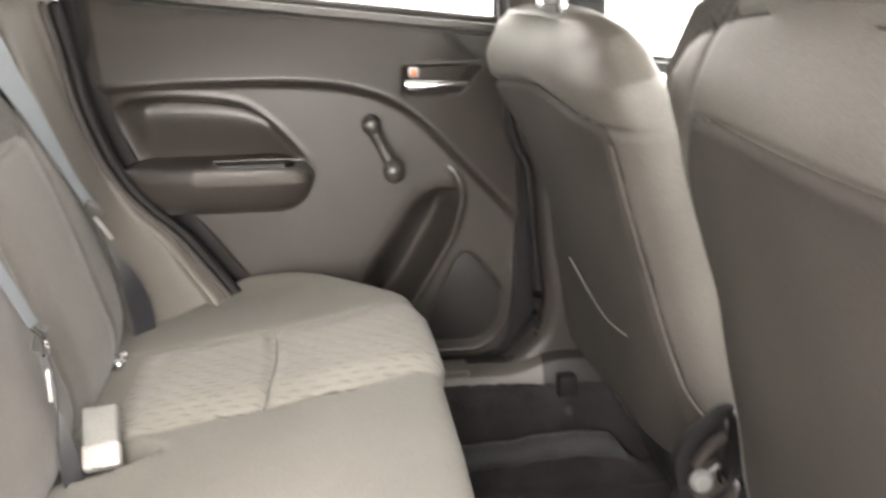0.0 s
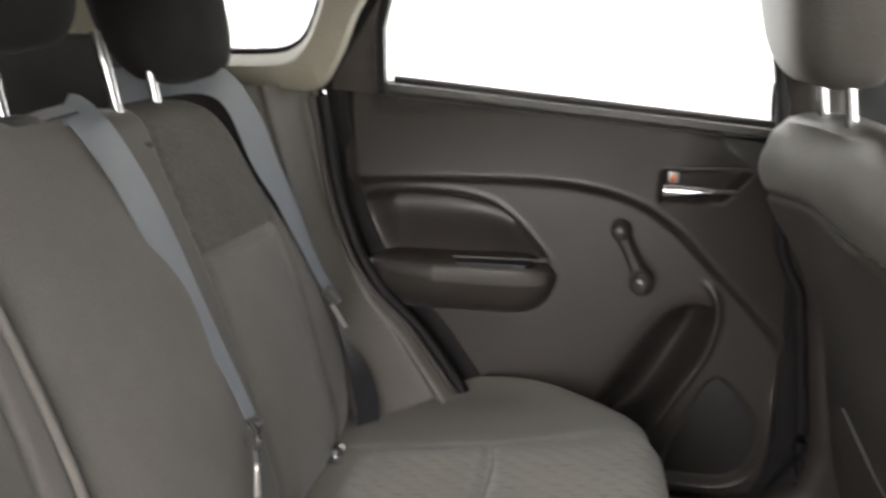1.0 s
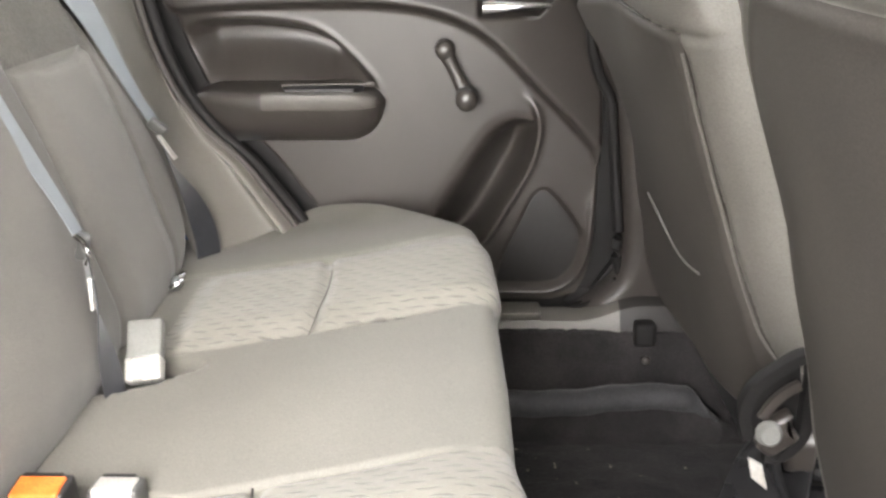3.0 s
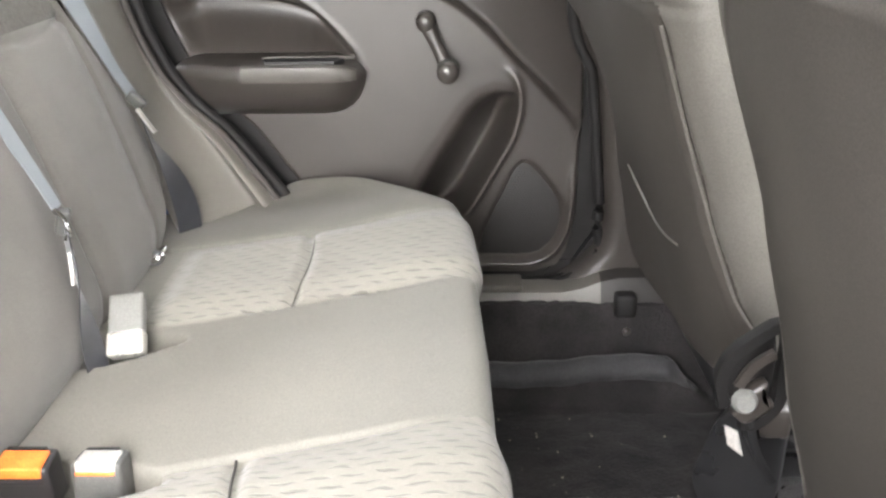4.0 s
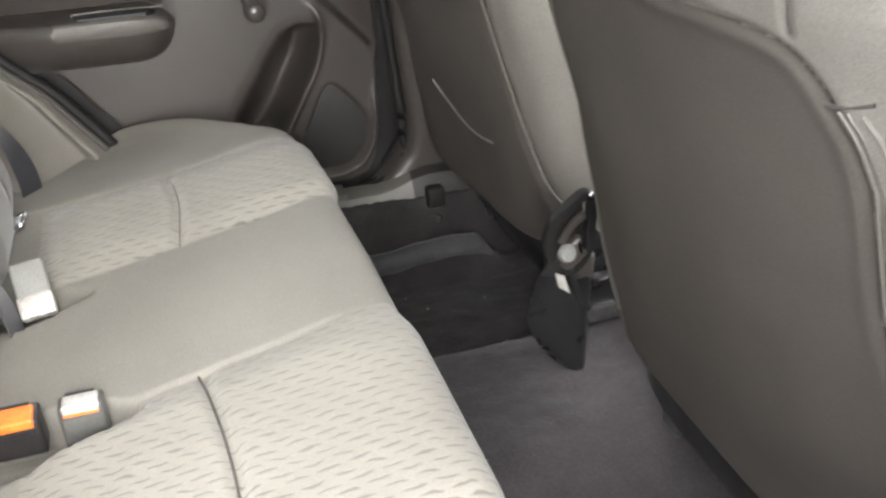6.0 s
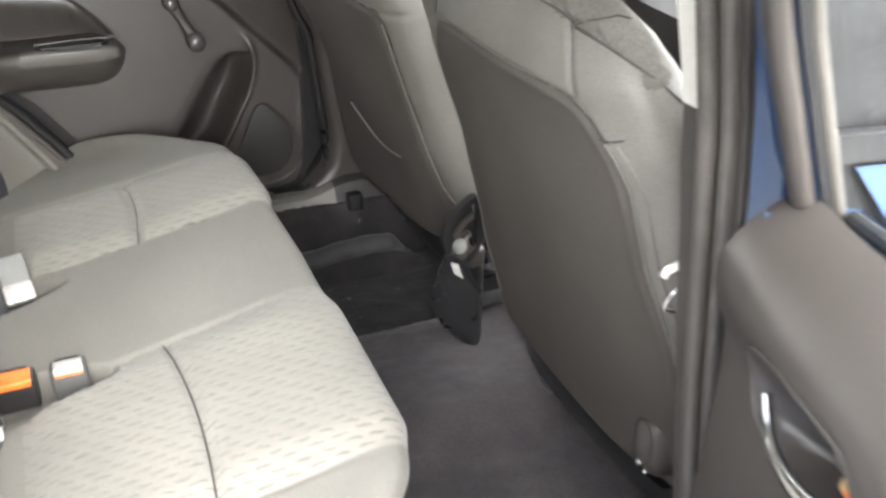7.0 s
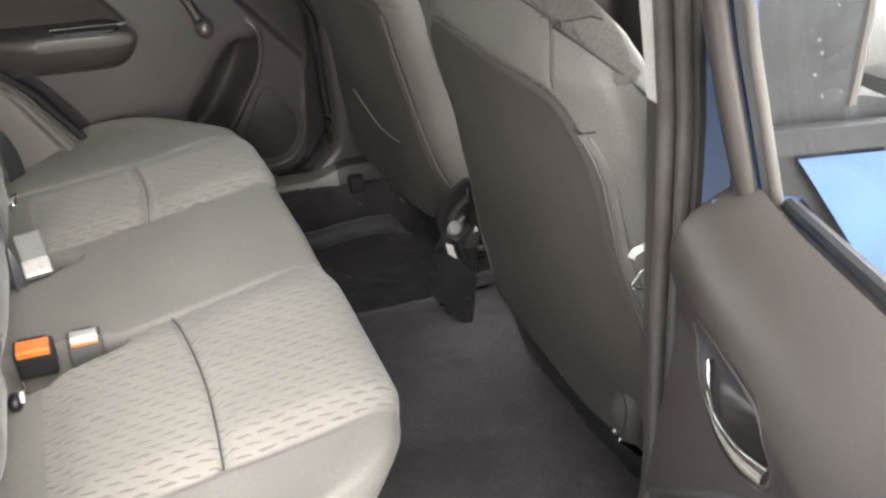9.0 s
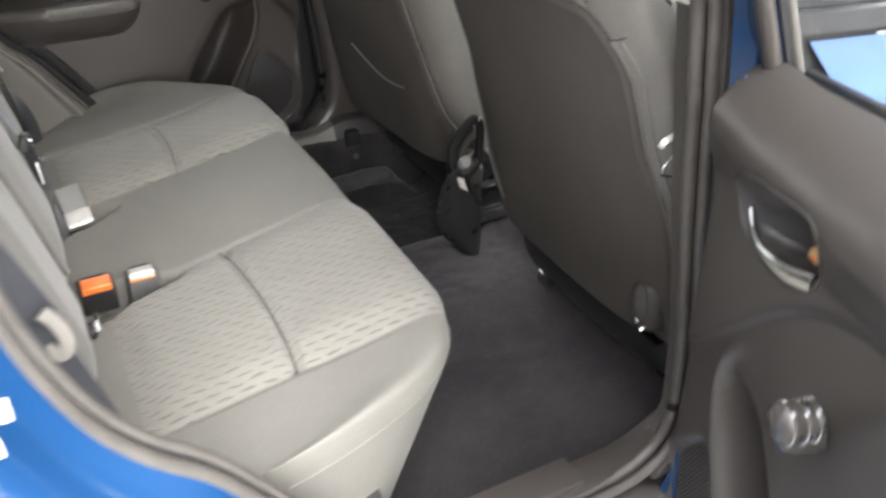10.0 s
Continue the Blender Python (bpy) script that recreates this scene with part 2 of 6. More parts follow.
def dash_cloth(name, along, across, row, length, dark, light):
    """Woven insert cloth: staggered sunken dashes that run along one axis."""
    m, t, b = base_mat(name, 0.85, 0.0, 0.25)
    tc = t.nodes.new("ShaderNodeTexCoord")
    warp = noise_tex(t, 35, 2)
    sep = t.nodes.new("ShaderNodeSeparateXYZ")
    t.links.new(tc.outputs["Object"], sep.inputs[0])
    wob = math_node(t, "MULTIPLY", math_node(t, "SUBTRACT", warp.outputs["Fac"], 0.5), 0.012)
    v = math_node(t, "DIVIDE", math_node(t, "ADD", sep.outputs[across], wob), row)
    rowid = math_node(t, "FLOOR", v)
    u = math_node(t, "ADD", math_node(t, "DIVIDE", math_node(t, "ADD", sep.outputs[along], wob), length), math_node(t, "MULTIPLY", rowid, 0.43))
    fu, fv = math_node(t, "FRACT", u), math_node(t, "FRACT", v)
    du = math_node(t, "ABSOLUTE", math_node(t, "SUBTRACT", fu, 0.5))
    dv = math_node(t, "ABSOLUTE", math_node(t, "SUBTRACT", math_node(t, "ADD", fv, math_node(t, "MULTIPLY", math_node(t, "SUBTRACT", fu, 0.5), 0.25)), 0.5))
    ell = math_node(t, "ADD", math_node(t, "POWER", math_node(t, "DIVIDE", du, 0.4), 2.0), math_node(t, "POWER", math_node(t, "DIVIDE", dv, 0.15), 2.0))
    mask = t.nodes.new("ShaderNodeMapRange")
    mask.interpolation_type = "SMOOTHSTEP"
    mask.inputs["From Min"].default_value, mask.inputs["From Max"].default_value = 0.3, 1.3
    mask.inputs["To Min"].default_value, mask.inputs["To Max"].default_value = 1.0, 0.0
    t.links.new(ell, mask.inputs["Value"])
    n1, n2 = noise_tex(t, 8, 3), noise_tex(t, 900, 2, 0.7)
    c = ramp(t, n1.outputs["Fac"], light, tuple(k * 1.12 for k in light), 0.35, 0.65)
    g = ramp(t, n2.outputs["Fac"], (0.75, 0.75, 0.75), (1, 1, 1), 0.35, 0.65)
    c = mixc(t, 1.0, c, g, "MULTIPLY")
    t.links.new(mixc(t, mask.outputs[0], c, dark), b.inputs["Base Color"])
    h = math_node(t, "SUBTRACT", math_node(t, "MULTIPLY", n2.outputs["Fac"], 0.25), mask.outputs[0])
    bump(t, b, h, 0.6, 0.0016)
    b.inputs["Sheen Weight"].default_value = 0.25
    return m


M["insert"] = dash_cloth("insert_cloth", 0, 1, 0.0112, 0.029, (0.122, 0.115, 0.100), (0.218, 0.206, 0.180))
M["insert_back"] = two_scale("insert_cloth_upright", (0.118, 0.111, 0.1), (0.142, 0.133, 0.12), 9, 420, 0.9, 0.45, 0.0008, spec=0.2, stretch=(1, 1, 0.4))


# ---- mesh helpers ----
def mesh_ob(name, verts, faces, mat, parent=None, label="", smooth=True, mats=None, face_mats=None):
    me = bpy.data.meshes.new(name)
    me.from_pydata([tuple(v) for v in verts], [], faces)
    for k in (mats or [mat]):
        me.materials.append(k)
    if face_mats is not None:
        me.polygons.foreach_set("material_index", face_mats)
    if smooth:
        me.polygons.foreach_set("use_smooth", [True] * len(me.polygons))
    me.update()
    ob = new(name, me)
    if parent:
        ob.parent = parent
    if label:
        ob["label"] = label
    return ob


def part(name, bm, mat, parent=None, label="", smooth=True, angle=40):
    bmesh.ops.recalc_face_normals(bm, faces=bm.faces)
    me = bpy.data.meshes.new(name)
    if smooth:
        for f in bm.faces:
            f.smooth = True
        for e in bm.edges:
            if len(e.link_faces) == 2 and e.calc_face_angle(0) > radians(angle):
                e.smooth = False
    bm.to_mesh(me)
    bm.free()
    me.materials.append(mat)
    ob = new(name, me)
    if parent:
        ob.parent = parent
    if label:
        ob["label"] = label
    return ob


def empty(name, place=(0, 0, 0)):
    """A thing's own origin; its parts are built round the world's origin and keep their places."""
    return new(name)


def spline(pts, n):
    """A smooth open curve through the points, n places on it, evenly spaced."""
    p = np.array(pts, float)
    q = np.vstack([2 * p[0] - p[1], p, 2 * p[-1] - p[-2]])
    out = []
    for k in range(1, len(q) - 2):
        for u in np.linspace(0, 1, 12, endpoint=False):
            a, b_, c_, d = q[k - 1 : k + 3]
            out.append(0.5 * (2 * b_ + (c_ - a) * u + (2 * a - 5 * b_ + 4 * c_ - d) * u * u + (3 * b_ - a - 3 * c_ + d) * u ** 3))
    out = np.array(out + [q[-2]])
    s = np.r_[0, np.cumsum(np.linalg.norm(np.diff(out, axis=0), axis=1))]
    w = np.linspace(0, s[-1], n)
    return np.stack([np.interp(w, s, out[:, k]) for k in range(p.shape[1])], 1)


def loft(sections, cap=True, ring=True):
    bm = bmesh.new()
    rows = [[bm.verts.new(tuple(v)) for v in s] for s in sections]
    n = len(rows[0])
    for a, b_ in zip(rows, rows[1:]):
        for k in range(n if ring else n - 1):
            bm.faces.new((a[k], a[(k + 1) % n], b_[(k + 1) % n], b_[k]))
    if cap and ring:
        bm.faces.new(rows[0])
        bm.faces.new(rows[-1])
    return bm


def tube(pts, r, n=8, flat=None, up=(0, 0, 1)):
    """A tube along the points. flat: (half width, half thickness) for a strap; up: the way the strap's face looks."""
    p = np.array(pts, float)
    tan = np.gradient(p, axis=0)
    tan /= np.linalg.norm(tan, axis=1)[:, None]
    rings = []
    for k in range(len(p)):
        u = np.array(up[k] if np.ndim(up) == 2 else up, float)
        side = np.cross(tan[k], u)
        side /= max(np.linalg.norm(side), 1e-9)
        nor = np.cross(side, tan[k])
        w, h = flat if flat else (r, r)
        if flat:
            c = [(-w, -h * 0.5), (-w * 0.9, -h), (w * 0.9, -h), (w, -h * 0.5), (w, h * 0.5), (w * 0.9, h), (-w * 0.9, h), (-w, h * 0.5)]
        else:
            c = [(w * math.cos(a), h * math.sin(a)) for a in np.linspace(0, 2 * math.pi, n, endpoint=False)]
        rings.append([p[k] + side * a + nor * b_ for a, b_ in c])
    return loft(rings)


def box(lo, hi, bevel=0.004, seg=2):
    bm = bmesh.new()
    bmesh.ops.create_cube(bm, size=1.0)
    lo, hi = Vector(lo), Vector(hi)
    for v in bm.verts:
        v.co = Vector([(lo[k] + hi[k]) / 2 + v.co[k] * (hi[k] - lo[k]) for k in range(3)])
    if bevel:
        bmesh.ops.bevel(bm, geom=list(bm.edges), offset=bevel, segments=seg, profile=0.6, affect="EDGES")
    return bm


def moved(bm, m):
    bmesh.ops.transform(bm, matrix=m, verts=bm.verts)
    return bm


def mapped(bm, fn):
    for v in bm.verts:
        v.co = Vector(fn(*v.co))
    return bm


def prism(outline, d0, d1, bevel=0.003, seg=2):
    """An outline of (x, z) given depth from y = d0 to d1, with rounded edges."""
    bm = bmesh.new()
    a = [bm.verts.new((x, d0, z)) for x, z in outline]
    f = bm.faces.new(a)
    r = bmesh.ops.extrude_face_region(bm, geom=[f])
    for v in r["geom"]:
        if isinstance(v, bmesh.types.BMVert):
            v.co.y = d1
    bmesh.ops.recalc_face_normals(bm, faces=bm.faces)
    if bevel:
        rim = [e for e in bm.edges if all(abs(v.co.y - d0) < 1e-6 for v in e.verts) or all(abs(v.co.y - d1) < 1e-6 for v in e.verts)]
        bmesh.ops.bevel(bm, geom=rim, offset=bevel, segments=seg, profile=0.6, affect="EDGES")
    return bm


def frame_ring(outer, inner, d0, d1):
    """A flat ring between two outlines (x, z) of equal count, with depth from d0 to d1."""
    secs = [[(x, d0, z) for x, z in outer], [(x, d1, z) for x, z in outer], [(x, d1, z) for x, z in inner], [(x, d0, z) for x, z in inner], [(x, d0, z) for x, z in outer]]
    bm = loft(secs, cap=False)
    bmesh.ops.remove_doubles(bm, verts=bm.verts, dist=1e-6)
    return bm


def ball(c, r, squash=(1, 1, 1), seg=16):
    bm = bmesh.new()
    bmesh.ops.create_uvsphere(bm, u_segments=seg, v_segments=seg // 2 + 2, radius=1)
    for v in bm.verts:
        v.co = Vector([c[k] + v.co[k] * r * squash[k] for k in range(3)])
    return bm


def cyl(a, b_, r, n=16, r2=None):
    return tube_taper(a, b_, r, r if r2 is None else r2, n)


def tube_taper(a, b_, r1, r2, n=16):
    a, b_ = Vector(a), Vector(b_)
    d = (b_ - a).normalized()
    s = d.orthogonal().normalized()
    u = d.cross(s)
    L = (b_ - a).length
    bev = min(r1, r2, L) * 0.2
    secs = []
    for h, r in ((0, r1 - bev), (bev, r1), (L - bev, r2), (L, r2 - bev)):
        secs.append([a + d * h + (s * math.cos(w) + u * math.sin(w)) * r for w in np.linspace(0, 2 * math.pi, n, endpoint=False)])
    return loft(secs)


def poly_sd(px, pz, poly):
    """Signed distance to a closed outline, negative inside."""
    q = np.array(poly, float)
    best = np.full(px.shape, 1e9)
    inside = np.zeros(px.shape, bool)
    for a, b_ in zip(q, np.roll(q, -1, axis=0)):
        ex, ez = b_ - a
        wx, wz = px - a[0], pz - a[1]
        h = np.clip((wx * ex + wz * ez) / max(ex * ex + ez * ez, 1e-12), 0, 1)
        best = np.minimum(best, np.hypot(wx - h * ex, wz - h * ez))
        cross = (a[1] <= pz) != (b_[1] <= pz)
        with np.errstate(divide="ignore", invalid="ignore"):
            xi = a[0] + (pz - a[1]) / (b_[1] - a[1] if abs(b_[1] - a[1]) > 1e-12 else 1e-12) * ex
        inside ^= cross & (px < xi)
    return np.where(inside, -best, best)


def line_dist(px, pz, pts):
    best = np.full(px.shape, 1e9)
    side = np.zeros(px.shape)
    q = np.array(pts, float)
    for a, b_ in zip(q, q[1:]):
        ex, ez = b_ - a
        wx, wz = px - a[0], pz - a[1]
        h = np.clip((wx * ex + wz * ez) / max(ex * ex + ez * ez, 1e-12), 0, 1)
        d = np.hypot(wx - h * ex, wz - h * ez)
        near = d < best
        best = np.where(near, d, best)
        side = np.where(near, np.sign(ex * wz - ez * wx), side)
    return best * np.where(side == 0, 1, side)


def smooth(a, b_, x):
    u = np.clip((x - a) / (b_ - a), 0, 1)
    return u * u * (3 - 2 * u)


def grid_faces(nu, nv):
    return [(i * nv + j, i * nv + j + 1, (i + 1) * nv + j + 1, (i + 1) * nv + j) for i in range(nu - 1) for j in range(nv - 1)]


# ---- the plan ----
FLOOR = 0.44          # carpet in the rear footwells
FAR_Y = 1.33          # inner face of the far door
HINGE = Vector((0.357, 0.0246, 0.0))   # front edge of the open door
OPEN = radians(70)
BELT = lambda x: 1.233 - 0.10 * (x + 0.211)   # bottom of the side window

SHUT = [(-0.30, 1.24), (-0.292, 1.162), (-0.274, 1.056), (-0.243, 0.97), (-0.205, 0.912), (-0.154, 0.862), (-0.113, 0.806), (-0.079, 0.757), (-0.045, 0.70), (-0.015, 0.64)]


def far_place(x, d, z):
    return (x, FAR_Y - d, z)


def near_place(x, d, z):
    s = 0.40 - x
    return (HINGE.x - math.cos(OPEN) * s - math.sin(OPEN) * d, HINGE.y - math.sin(OPEN) * s + math.cos(OPEN) * d, z)


# ---- ground ----
bm = bmesh.new()
bmesh.ops.create_grid(bm, x_segments=40, y_segments=40, size=400)
ground = tagged(part("ground", bm, M["concrete"], smooth=False), "damp grey concrete ground beneath the parked car", "ground", kind="structure")


# unseen wall added behind the car to block low sky from the open door
tagged(part("wall_blocker_rear", box((-3.4, -8.0, 0.0), (-3.2, 0.3, 3.6), 0.02), M["blocker_wall"], smooth=False),
       "plain grey wall added behind the car to block low sky", "wall", kind="structure")


# white wall added beyond the car, so the far windows stay bright
tagged(part("wall_backdrop_far", box((-9.0, 4.2, 0.0), (9.0, 4.4, 3.0), 0.02), M["white_wall"], smooth=False),
       "plain white wall added so the far windows stay bright", "wall", kind="structure")


# ---- rear doors ----
def rear_door(name, place, label, far):
    door = empty(name)
    put = lambda bm: mapped(bm, place)
    nx, nz = 190, 165
    xs = np.linspace(-0.296, 0.392 if far else 0.382, nx)
    shut = spline(SHUT, 80)
    zlow = np.interp(xs, shut[:, 0], shut[:, 1])
    zlow = np.where(xs > 0.0, 0.60, zlow)
    zlow = np.minimum(zlow, np.interp(xs, [-0.3, -0.05, -0.015, 0.0, 0.32, 0.36, 0.374, 0.382], [1.3, 0.72, 0.64, 0.60, 0.60, 0.612, 0.64, 0.69]))
    zlow = np.maximum(zlow, np.interp(xs, [0.32, 0.36, 0.374, 0.384, 0.392], [0.60, 0.612, 0.64, 0.69, 0.76]))
    if not far:
        zlow = np.maximum(zlow, np.interp(xs, [0.312, 0.342, 0.358, 0.371, 0.382], [0.60, 0.625, 0.66, 0.72, 0.80]))
    ztop = np.array([BELT(x) + (0.0 if far else 0.009) for x in xs])
    v = np.linspace(0, 1, nz)
    X = np.repeat(xs[:, None], nz, 1)
    Z = zlow[:, None] + (ztop - zlow)[:, None] * v[None]
    D = np.zeros_like(X)
    # upper band, a little proud, above a curved crease
    seam = spline([(-0.31, 1.078), (-0.13, 1.087), (0.043, 1.086), (0.145, 1.068), (0.213, 1.03), (0.284, 0.96), (0.371, 0.871), (0.41, 0.83)], 60)
    slope = np.gradient(seam[:, 1], seam[:, 0])
    sd = (Z - np.interp(X, seam[:, 0], seam[:, 1])) / np.sqrt(1 + np.interp(X, seam[:, 0], slope) ** 2)
    D += 0.008 * smooth(-0.005, 0.005, sd) - 0.0015 * np.exp(-(sd / 0.004) ** 2)
    # waist roll below the glass
    under = 1.2119 - 0.10 * X - Z      # height of the window's lower edge above each place
    if far:
        D += 0.014 * smooth(-0.008, 0.012, sd) - 0.040 * np.clip((sd - 0.006) / 0.13, 0, 1) - 0.010 * smooth(0.02, 0.0, under) ** 2
    else:
        D += 0.024 * smooth(1.075, 1.15, Z) - 0.062 * np.clip(1 - (under + 0.009) / 0.085, 0, 1) ** 2.2
    # scoop above the armrest
    scoop = [(-0.268, 1.045), (-0.258, 1.060), (-0.23, 1.069), (-0.182, 1.071), (-0.139, 1.070), (-0.096, 1.065), (-0.062, 1.057), (-0.037, 1.044), (-0.012, 1.023), (0.013, 0.995), (0.036, 0.965), (0.03, 0.93), (-0.1, 0.92), (-0.21, 0.93), (-0.244, 0.962), (-0.257, 0.99), (-0.266, 1.022)]
    scoop = spline(scoop + scoop[:1], 100)[:-1]
    ss = poly_sd(X, Z, scoop)
    upper = np.interp(X, [-0.268, -0.258, -0.23, -0.182, -0.139, -0.096, -0.062, -0.037, -0.012, 0.013, 0.036], [1.045, 1.060, 1.069, 1.071, 1.070, 1.065, 1.057, 1.044, 1.023, 0.995, 0.965])
    left = np.interp(Z, [0.93, 0.962, 0.99, 1.022, 1.045, 1.06], [-0.21, -0.244, -0.257, -0.266, -0.268, -0.258])
    v = np.clip((Z - 0.950) / np.maximum(upper - 0.950, 0.004), 0, 1)
    D -= 0.050 * smooth(0.0, 0.8, v) * smooth(1.0, 0.86, v) * smooth(0.0, 0.055, X - left) * smooth(0.040, -0.03, X) * (X < 0.04)
    D += 0.0015 * np.exp(-((ss - 0.004) / 0.004) ** 2)
    # long pocket: soft towards the rear, steep below its raised front rim
    pocket = [(0.251, 0.912), (0.222, 0.902), (0.195, 0.873), (0.163, 0.826), (0.131, 0.778), (0.108, 0.72), (0.11, 0.66), (0.16, 0.655), (0.193, 0.69), (0.224, 0.733), (0.250, 0.783), (0.274, 0.83), (0.285, 0.88), (0.277, 0.906)]
    pocket = spline(pocket + pocket[:1], 80)[:-1]
    ps = poly_sd(X, Z, pocket)
    rim = spline([(0.262, 0.955), (0.283, 0.933), (0.291, 0.905), (0.290, 0.878), (0.278, 0.833), (0.252, 0.785), (0.225, 0.737), (0.206, 0.708), (0.185, 0.692), (0.16, 0.68)], 50)
    rd = np.abs(line_dist(X, Z, rim))
    rear = spline([(0.279, 0.910), (0.251, 0.915), (0.222, 0.904), (0.195, 0.873), (0.163, 0.826), (0.131, 0.778), (0.108, 0.72), (0.10, 0.65)], 50)
    dl = np.abs(line_dist(X, Z, rear))
    across = dl / np.maximum(dl + np.maximum(rd - 0.004, 0), 1e-6)
    D -= 0.098 * smooth(0.014, -0.030, ps) * smooth(-0.12, 0.78, across) * smooth(1.0, 0.84, across)
    D += 0.012 * np.exp(-(rd / 0.0048) ** 2) * smooth(0.955, 0.915, Z)
    # loudspeaker field, and the lip that runs round the foot of the panel
    spk = [(0.222, 0.626), (0.235, 0.68), (0.264, 0.743), (0.278, 0.775), (0.29, 0.791), (0.301, 0.796), (0.313, 0.790), (0.332, 0.770), (0.354, 0.741), (0.364, 0.722), (0.366, 0.695), (0.359, 0.664), (0.341, 0.640), (0.313, 0.626)]
    spk = spline(spk + spk[:1], 80)[:-1]
    ks = poly_sd(X, Z, spk)
    D -= 0.010 * smooth(0.003, -0.004, ks)
    lip = spline([(0.378, 0.80), (0.379, 0.746), (0.377, 0.696), (0.370, 0.664), (0.351, 0.634), (0.323, 0.618), (0.295, 0.614), (0.217, 0.615), (0.10, 0.617)], 60)
    if far:
        D += 0.008 * np.exp(-(line_dist(X, Z, lip) / 0.0048) ** 2) * smooth(0.80, 0.74, Z)
    else:
        D += 0.006 * np.exp(-((ks - 0.008) / 0.006) ** 2) * smooth(0.80, 0.70, Z)
    # dished seat for the latch lever
    if far:
        bo = [(0.187, 1.068), (0.190, 1.114), (0.196, 1.119), (0.260, 1.1205), (0.322, 1.121), (0.331, 1.116), (0.318, 1.100), (0.297, 1.073), (0.286, 1.064), (0.194, 1.061)]
    else:
        bo = [(0.325, 1.098), (0.301, 1.116), (0.264, 1.127), (0.238, 1.131), (0.204, 1.136), (0.181, 1.136), (0.171, 1.122), (0.177, 1.095), (0.186, 1.072), (0.207, 1.061), (0.238, 1.054), (0.264, 1.051), (0.291, 1.056), (0.307, 1.063), (0.320, 1.08)]
        bo = [tuple(q) for q in spline(bo + bo[:1], 61)[:-1]]
    mid_bo = np.mean(np.array(bo), axis=0)
    bi = [tuple(mid_bo + (np.array(q) - mid_bo) * np.array([0.93, 0.84])) for q in bo] if far else bo
    flat_d = D.copy()
    D -= 0.030 * smooth(0.001, -0.008, poly_sd(X, Z, bi)) * (1.0 if far else 1.25 * smooth(0.335, 0.245, X))
    # soft falls at the rear and front edges
    D -= 0.012 * smooth(0.022, 0.0, (X - np.interp(Z, shut[::-1, 1], shut[::-1, 0])))
    D -= 0.03 * (smooth(0.383, 0.393, X) if far else smooth(0.362, 0.382, X)) ** 2
    if not far:
        X = X + 0.014 * smooth(1.04, 1.14, Z) * smooth(0.30, 0.38, X)   # squarer top corner by the hinge
        Z = Z + 0.006 * smooth(1.10, 1.17, Z) * smooth(0.28, 0.38, X)
    pts = [place(x, d, z) for x, d, z in zip(X.ravel(), D.ravel(), Z.ravel())]
    faces = grid_faces(nx, nz)
    mesh_ob("inner_panel", pts, faces, M["panel"], door, "dark grey-brown grained plastic inner panel")

    # armrest: a boat-shaped pad with a flat ledge, a front strip and a lighter grip loop
    L0, L1 = -0.246, 0.048

    def arm_at(x):
        """Reach from the panel, and how full the section is, at x."""
        u = (x - L0) / (L1 - L0)
        e = math.sqrt(max(0.0, 1 - (max(u - 0.76, 0) / 0.24) ** 2.4)) * math.sqrt(max(0.0, 1 - (max(0.16 - u, 0) / 0.16) ** 2.0 * 0.75))
        return (0.045 + 0.030 * smooth(0.0, 0.35, u)) * (0.30 + 0.70 * e), e

    secs = []
    for x in np.linspace(L0, L1, 44):
        out, e = arm_at(x)
        zc = 0.942
        full = [(-0.03, 0.9745), (0.0, 0.9735), (0.35, 0.9710), (0.80, 0.9670), (0.94, 0.9645), (1.0, 0.9590), (1.0, 0.9470), (0.985, 0.9425), (0.94, 0.934), (0.85, 0.921), (0.70, 0.907), (0.50, 0.895), (0.26, 0.885), (0.0, 0.879), (-0.03, 0.878)]
        secs.append([(x, d * out if d >= 0 else d, zc + (z - zc) * max(e, 0.12)) for d, z in full])
    arm = part("armrest", put(loft(secs)), M["panel"], door, "dark plastic armrest that juts out below the scoop", angle=50)
    secs = []
    for x in np.linspace(-0.218, -0.136, 14):
        o = arm_at(x)[0]
        secs.append([(x, o - 0.012, 0.9655), (x, o - 0.002, 0.9645), (x, o + 0.0016, 0.960), (x, o + 0.0016, 0.9485), (x, o - 0.001, 0.9455), (x, o - 0.012, 0.948)])
    part("front_strip", put(loft(secs)), M["pillar"], arm, "raised strip along the armrest edge", angle=50)
    secs = []
    for x in np.linspace(-0.131, 0.038, 26):
        o, e = arm_at(x)
        lift = 0.0015 + 0.0018 * smooth(0.0, 0.035, x)
        zb = 0.942
        secs.append([(x, o - 0.016, zb + 0.0262 * max(e, 0.4)), (x, o - 0.004, zb + 0.0262 * max(e, 0.4)), (x, o + 0.001, zb + 0.0235 * max(e, 0.4)), (x, o + lift, zb + 0.019 * e), (x, o + lift, zb + 0.004 * e), (x, o - 0.001, zb + 0.001), (x, o - 0.016, zb + 0.004)])
    part("grip_plate", put(loft(secs)), M["grip_grey"], arm, "smooth grip plate on the armrest edge", angle=50)
    rail = [(x, arm_at(x)[0] * 0.42 + 0.004 * smooth(-0.06, -0.10, x), 0.9725 - 0.001 * abs(x)) for x in np.linspace(-0.105, 0.034, 20)]
    part("grip_rail", put(tube(rail, 0.0035, 8)), M["grip_grey"], arm, "rear rail of the grip loop")
    slot = [(-0.104, 0.040), (-0.085, 0.036), (0.012, 0.034), (0.020, 0.040), (0.006, 0.056), (-0.096, 0.058)]
    bm = bmesh.new()
